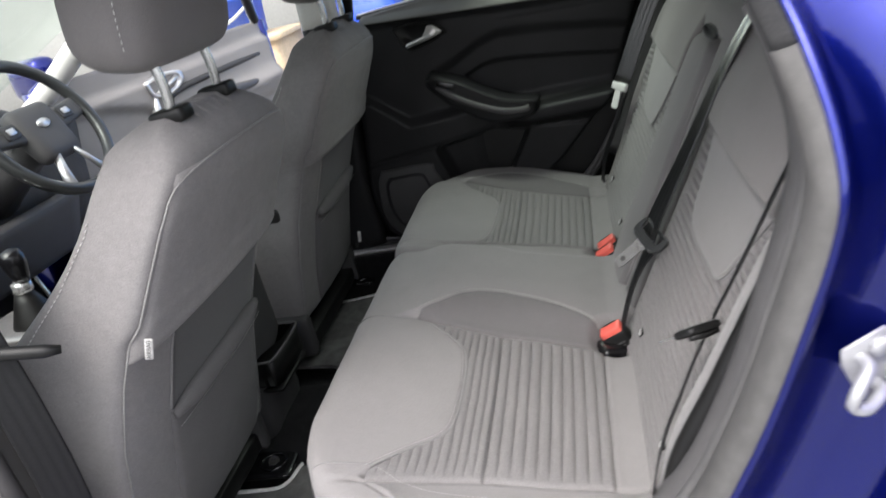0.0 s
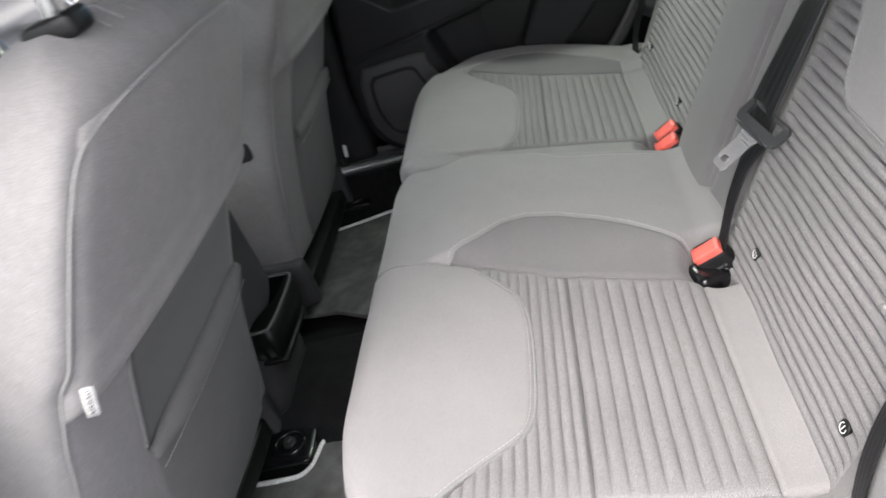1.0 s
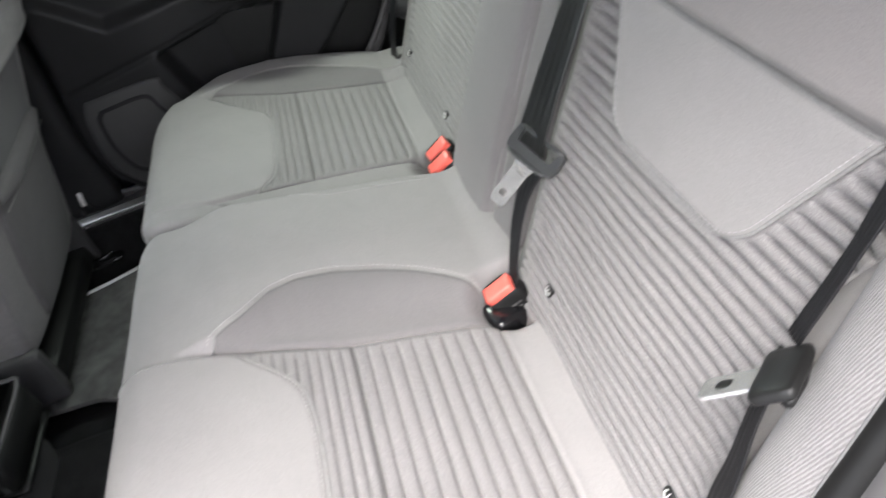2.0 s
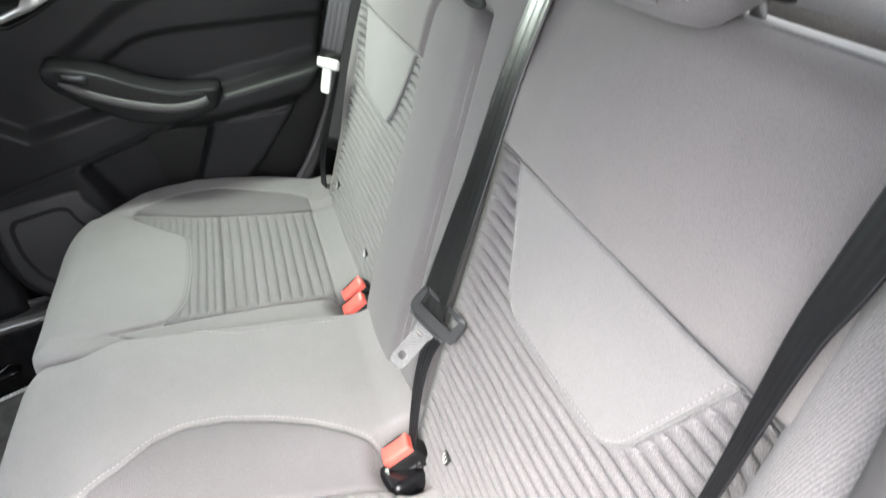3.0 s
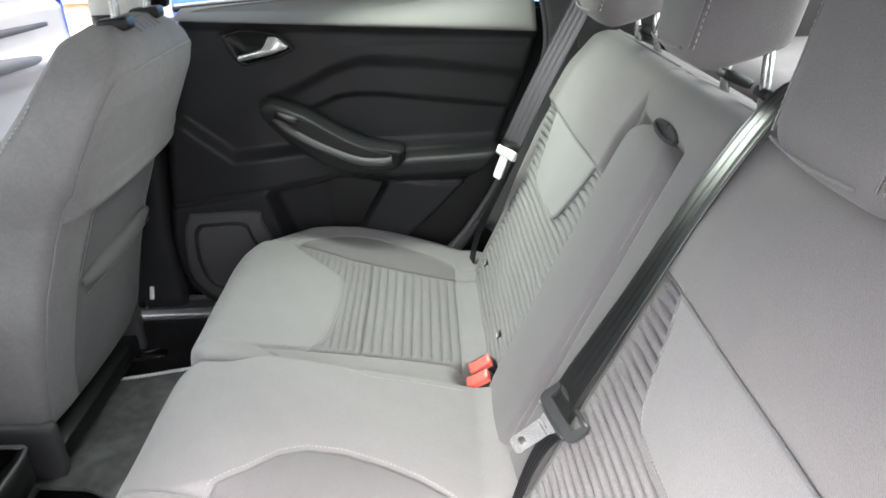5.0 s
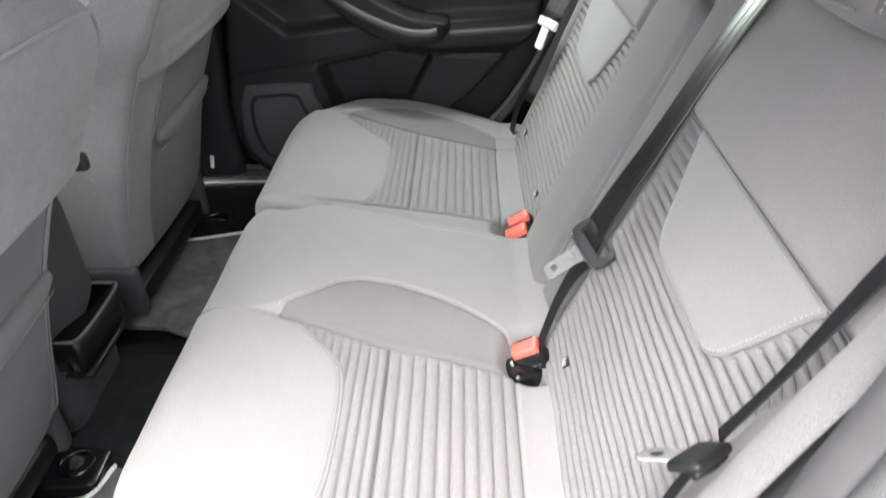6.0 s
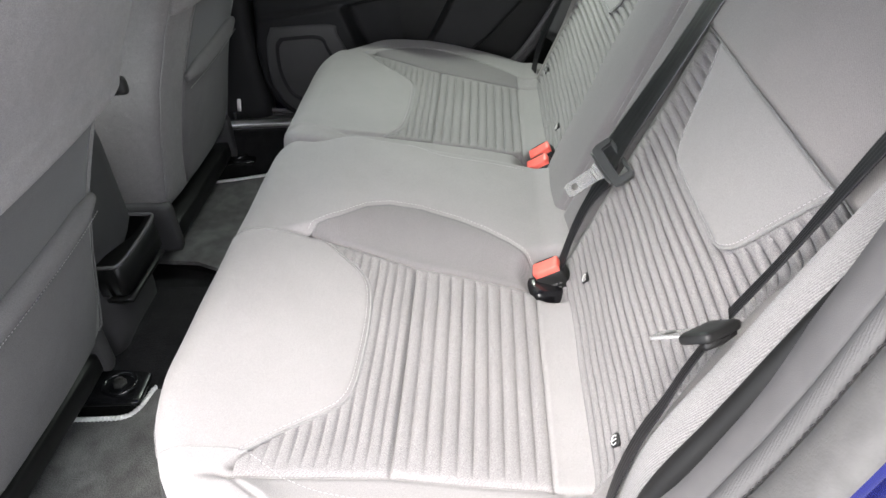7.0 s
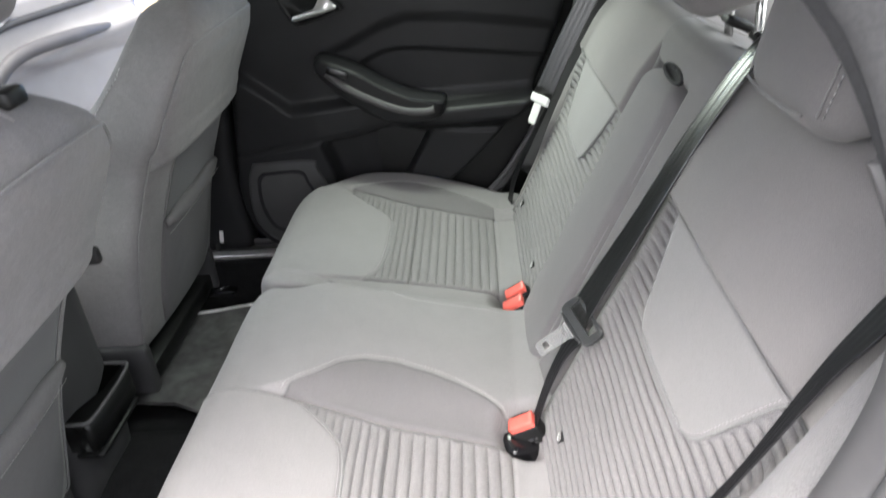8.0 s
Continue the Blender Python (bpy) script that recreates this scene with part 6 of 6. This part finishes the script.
# handle in its bezel
o = spline([(-0.222, 1.128), (-0.190, 1.066), (-0.150, 1.066), (-0.085, 1.086), (-0.074, 1.096), (-0.112, 1.126), (-0.17, 1.136), (-0.222, 1.128)], 5)[:-1]
yb = 1.8215
c = o.mean(0)
rim_out = [(x, yb - 0.002, z) for x, z in o]
rim_mid = [(c[0] + (x - c[0]) * 0.93, yb - 0.010, c[1] + (z - c[1]) * 0.90) for x, z in o]
rim_in = [(c[0] + (x - c[0]) * 0.84, yb - 0.006, c[1] + (z - c[1]) * 0.80) for x, z in o]
bowl = [(c[0] + (x - c[0]) * 0.70, yb + 0.018, c[1] + (z - c[1]) * 0.66) for x, z in o]
bz = part("handle_bezel", loft([rim_out, rim_mid, rim_in, bowl]), BLACK, door, "dark plastic handle bezel")
h = plate([(-0.190, 1.076), (-0.185, 1.073), (-0.120, 1.084), (-0.088, 1.094), (-0.084, 1.099), (-0.106, 1.118), (-0.122, 1.119), (-0.128, 1.108), (-0.140, 1.094), (-0.188, 1.084)], Matrix(((1, 0, 0, 0), (0, 0, -1, 1.822), (0, 1, 0, 0), (0, 0, 0, 1))), 0.016, bevel=0.004)
part("handle", h, SATIN, door, "satin silver door handle")
# armrest pull: a solid pod; a black inlay paints its shaded hollow
pod = [(-0.150, 0.985), (-0.128, 0.993), (-0.06, 0.965), (0.0, 0.925), (0.06, 0.895), (0.130, 0.880), (0.135, 0.862), (0.120, 0.838), (0.05, 0.832), (-0.01, 0.846), (-0.08, 0.892), (-0.128, 0.938), (-0.150, 0.966)]
o = spline(pod + [pod[0]], 4)[:-1]
c = np.array((-0.01, 0.91))
lay = lambda k, y, dz=0.0: [(c[0] + (x - c[0]) * k, y, c[1] + (z - c[1]) * k + dz) for x, z in o]
part("armrest", loft([lay(1.03, 1.835), lay(1.02, 1.80), lay(0.99, 1.772), lay(0.93, 1.760), lay(0.80, 1.757)]), DOORP, door, "dark padded armrest pull")
cup = spline([(-0.116, 0.980), (-0.055, 0.955), (0.005, 0.917), (0.060, 0.890), (0.110, 0.877), (0.106, 0.868), (0.040, 0.874), (-0.030, 0.906), (-0.085, 0.940), (-0.116, 0.962), (-0.116, 0.980)], 4)[:-1]
part("grip_inlay", loft([[(x, 1.753, z) for x, z in cup], [(x, 1.762, z) for x, z in cup]]), BLACK, door, "black inlay painting the shaded grip hollow", soft=False)
part("well_edge", tube(spline([(-0.120, 1.757, 0.966), (-0.088, 1.753, 0.937), (-0.032, 1.751, 0.902), (0.040, 1.751, 0.870), (0.090, 1.752, 0.863), (0.114, 1.756, 0.866)], 6), 0.0085, 10), PLASTIC_GREY, door, "smooth grey armrest rim")
part("window_switch", rbox((0.05, 0.012, 0.018), 0.004, 3, Matrix.Translation((-0.095, 1.752, 0.966)) @ Euler((0, radians(22), 0)).to_matrix().to_4x4()), GLOSS, door, "glossy black window switch")
# speaker grille
sp_o = spline([(-0.350, 0.745), (-0.205, 0.745), (-0.190, 0.72), (-0.165, 0.64), (-0.20, 0.57), (-0.27, 0.525), (-0.33, 0.535), (-0.372, 0.60), (-0.368, 0.70), (-0.350, 0.745)], 5)[:-1]
part("speaker_panel", loft([[(x, 1.815, z) for x, z in sp_o], [(x, 1.8015, z) for x, z in sp_o], [(-0.27 + (x + 0.27) * 0.93, 1.7995, 0.64 + (z - 0.64) * 0.93) for x, z in sp_o]]), PLASTIC, door, "dark speaker panel")
gr = spline([(-0.330, 0.722), (-0.235, 0.722), (-0.215, 0.69), (-0.20, 0.64), (-0.22, 0.58), (-0.27, 0.553), (-0.325, 0.57), (-0.348, 0.63), (-0.345, 0.70), (-0.330, 0.722)], 5)[:-1]
part("speaker_grille", loft([[(x, 1.8015, z) for x, z in gr], [(x, 1.7965, z) for x, z in gr], [(-0.275 + (x + 0.275) * 0.92, 1.7968, 0.64 + (z - 0.64) * 0.92) for x, z in gr], [(-0.275 + (x + 0.275) * 0.88, 1.8005, 0.64 + (z - 0.64) * 0.88) for x, z in gr]]), DOORP, door, "black speaker grille")

# ---- far front door, swung open ----
fd = thing("front_door", "open driver's door swung outwards, its lining coloured as if brightly lit", "car door", "car doors", (-1.4, 1.87, 0.5))
DOORM = Matrix.Translation((-1.40, 1.86, 0)) @ Euler((0, 0, radians(68))).to_matrix().to_4x4()
dp = lambda d, z, n=0.0: tuple(DOORM @ Vector((d, n, z)))      # n: outwards; the cabin side is -n
# dark plastic made pale: the outdoor light on the lining is in this colour
LIT_LINING = material("lit_lining_plastic", (0.27, 0.255, 0.245), 0.6, grain=((10, 0.06, 4),), bump=((900, 0.2, 0.0006),))


def fdepth(d, z):
    s = 0.0
    s += 0.03 * float(smooth((1.10 + 0.03 * d - z) / 0.02))
    sw = np.interp(d, (0, 0.2, 0.35, 0.45, 0.6, 1.0), (1.07, 1.06, 1.02, 0.94, 0.90, 0.90))
    s -= 0.02 * float(smooth((sw - z) / 0.015))
    s += 0.035 * math.exp(-((z - np.interp(d, (0.3, 0.45, 0.7, 1.0), (0.80, 0.90, 0.94, 0.96))) / 0.035) ** 2) * float(smooth((d - 0.3) / 0.1))
    return s


G = np.array([[dp(d, z, -fdepth(d, z)) for d in np.linspace(0.03, 1.02, 60)] for z in np.linspace(0.48, 1.18, 60)])
part("lining", shell(G, [lambda b, m: b + np.array(DOORM.to_3x3() @ Vector((0, 0.03, 0)))]), LIT_LINING, fd)
G = np.array([[dp(d, z, 0.075 + 0.02 * math.sin(3 * z)) for d in np.linspace(0, 1.06, 12)] for z in np.linspace(0.40, 1.17, 12)])
part("outer_skin", shell(G, [lambda b, m: b - np.array(DOORM.to_3x3() @ Vector((0, 0.045, 0)))]), PAINT, fd, "blue painted shell")
part("edge", tube([dp(1.05, z, 0.03) for z in np.linspace(0.42, 1.18, 12)], 0.026, 10), PAINT, fd, "blue painted door edge")
part("frame", tube(spline([dp(0.02, 1.16, 0.03), dp(0.30, 1.30, 0.01), dp(0.62, 1.415, -0.03), dp(0.92, 1.42, -0.03), dp(1.04, 1.18, 0.03)], 8), 0.022, 10), PAINT, fd, "blue window frame")
part("inner_frame", tube(spline([dp(0.05, 1.17, 0.0), dp(0.32, 1.285, -0.02), dp(0.62, 1.39, -0.055), dp(0.90, 1.395, -0.055), dp(1.01, 1.18, 0.0)], 8), 0.017, 10), BLACK, fd, "black window channel")
gl = part("window", shell(np.array([[dp(d, z, 0.03 - 0.25 * (z - 1.17)) for d in np.linspace(0.25, 1.0, 5)] for z in np.linspace(1.17, 1.30, 4)]), [lambda b, m: b + (0.002, 0.002, 0)]), GLASS, fd, "clear side window")
gl.visible_shadow = False
hb = spline([(0.37, 1.095), (0.39, 1.04), (0.46, 1.03), (0.53, 1.06), (0.53, 1.10), (0.45, 1.11), (0.37, 1.095)], 5)[:-1]
part("handle_bezel", loft([[dp(x, z, -0.012) for x, z in hb], [dp(x, z, -0.04) for x, z in hb], [dp(0.45 + (x - 0.45) * 0.8, 1.07 + (z - 1.07) * 0.75, -0.038) for x, z in hb], [dp(0.45 + (x - 0.45) * 0.6, 1.07 + (z - 1.07) * 0.6, -0.015) for x, z in hb]]), SATIN, fd, "silver handle bezel")
part("handle", tube([dp(0.40, 1.05, -0.045), dp(0.45, 1.065, -0.050), dp(0.50, 1.085, -0.048)], [0.006, 0.009, 0.013], 10, flat=0.6), SATIN, fd, "silver door handle")
part("pull", tube(spline([dp(0.36, 0.78, -0.02), dp(0.40, 0.90, -0.07), dp(0.50, 0.96, -0.085), dp(0.70, 0.97, -0.085), dp(0.90, 0.96, -0.04)], 6), [0.012, 0.02, 0.022, 0.022, 0.012], 12), PLASTIC_GREY, fd, "grey door pull")
part("trim_band", tube(spline([dp(0.40, 1.045, -0.012), dp(0.385, 0.99, -0.014), dp(0.37, 0.90, -0.016), dp(0.365, 0.80, -0.016), dp(0.38, 0.70, -0.01)], 6), [0.02, 0.032, 0.03, 0.028, 0.02], 12, flat=0.5), SATIN, fd, "pale grey trim band")
part("armrest_rim", tube(spline([dp(0.43, 1.00, -0.02), dp(0.50, 1.035, -0.03), dp(0.70, 1.05, -0.03), dp(0.95, 1.06, -0.02)], 6), 0.012, 10), PLASTIC, fd, "dark recess rim")
part("pocket", rbox((0.62, 0.06, 0.14), 0.025, 5, DOORM @ Matrix.Translation((0.50, -0.045, 0.60))), PLASTIC_GREY, fd, "grey door pocket")
part("speaker", lathe([(0.0001, 0.0), (0.075, 0.0), (0.085, 0.008), (0.085, 0.02)], DOORM @ Matrix.Translation((0.20, -0.035, 0.66)) @ Euler((radians(90), 0, 0)).to_matrix().to_4x4(), 28), BLACK, fd, "black round speaker")
mir = part("mirror", rbox((0.10, 0.20, 0.14), 0.04, 6, DOORM @ Matrix.Translation((0.12, 0.16, 1.20))), PAINT, fd, "blue door mirror")
part("mirror_glass", rbox((0.004, 0.15, 0.10), 0.0015, 2, DOORM @ Matrix.Translation((0.173, 0.165, 1.20))), STEEL, mir, "mirror glass")
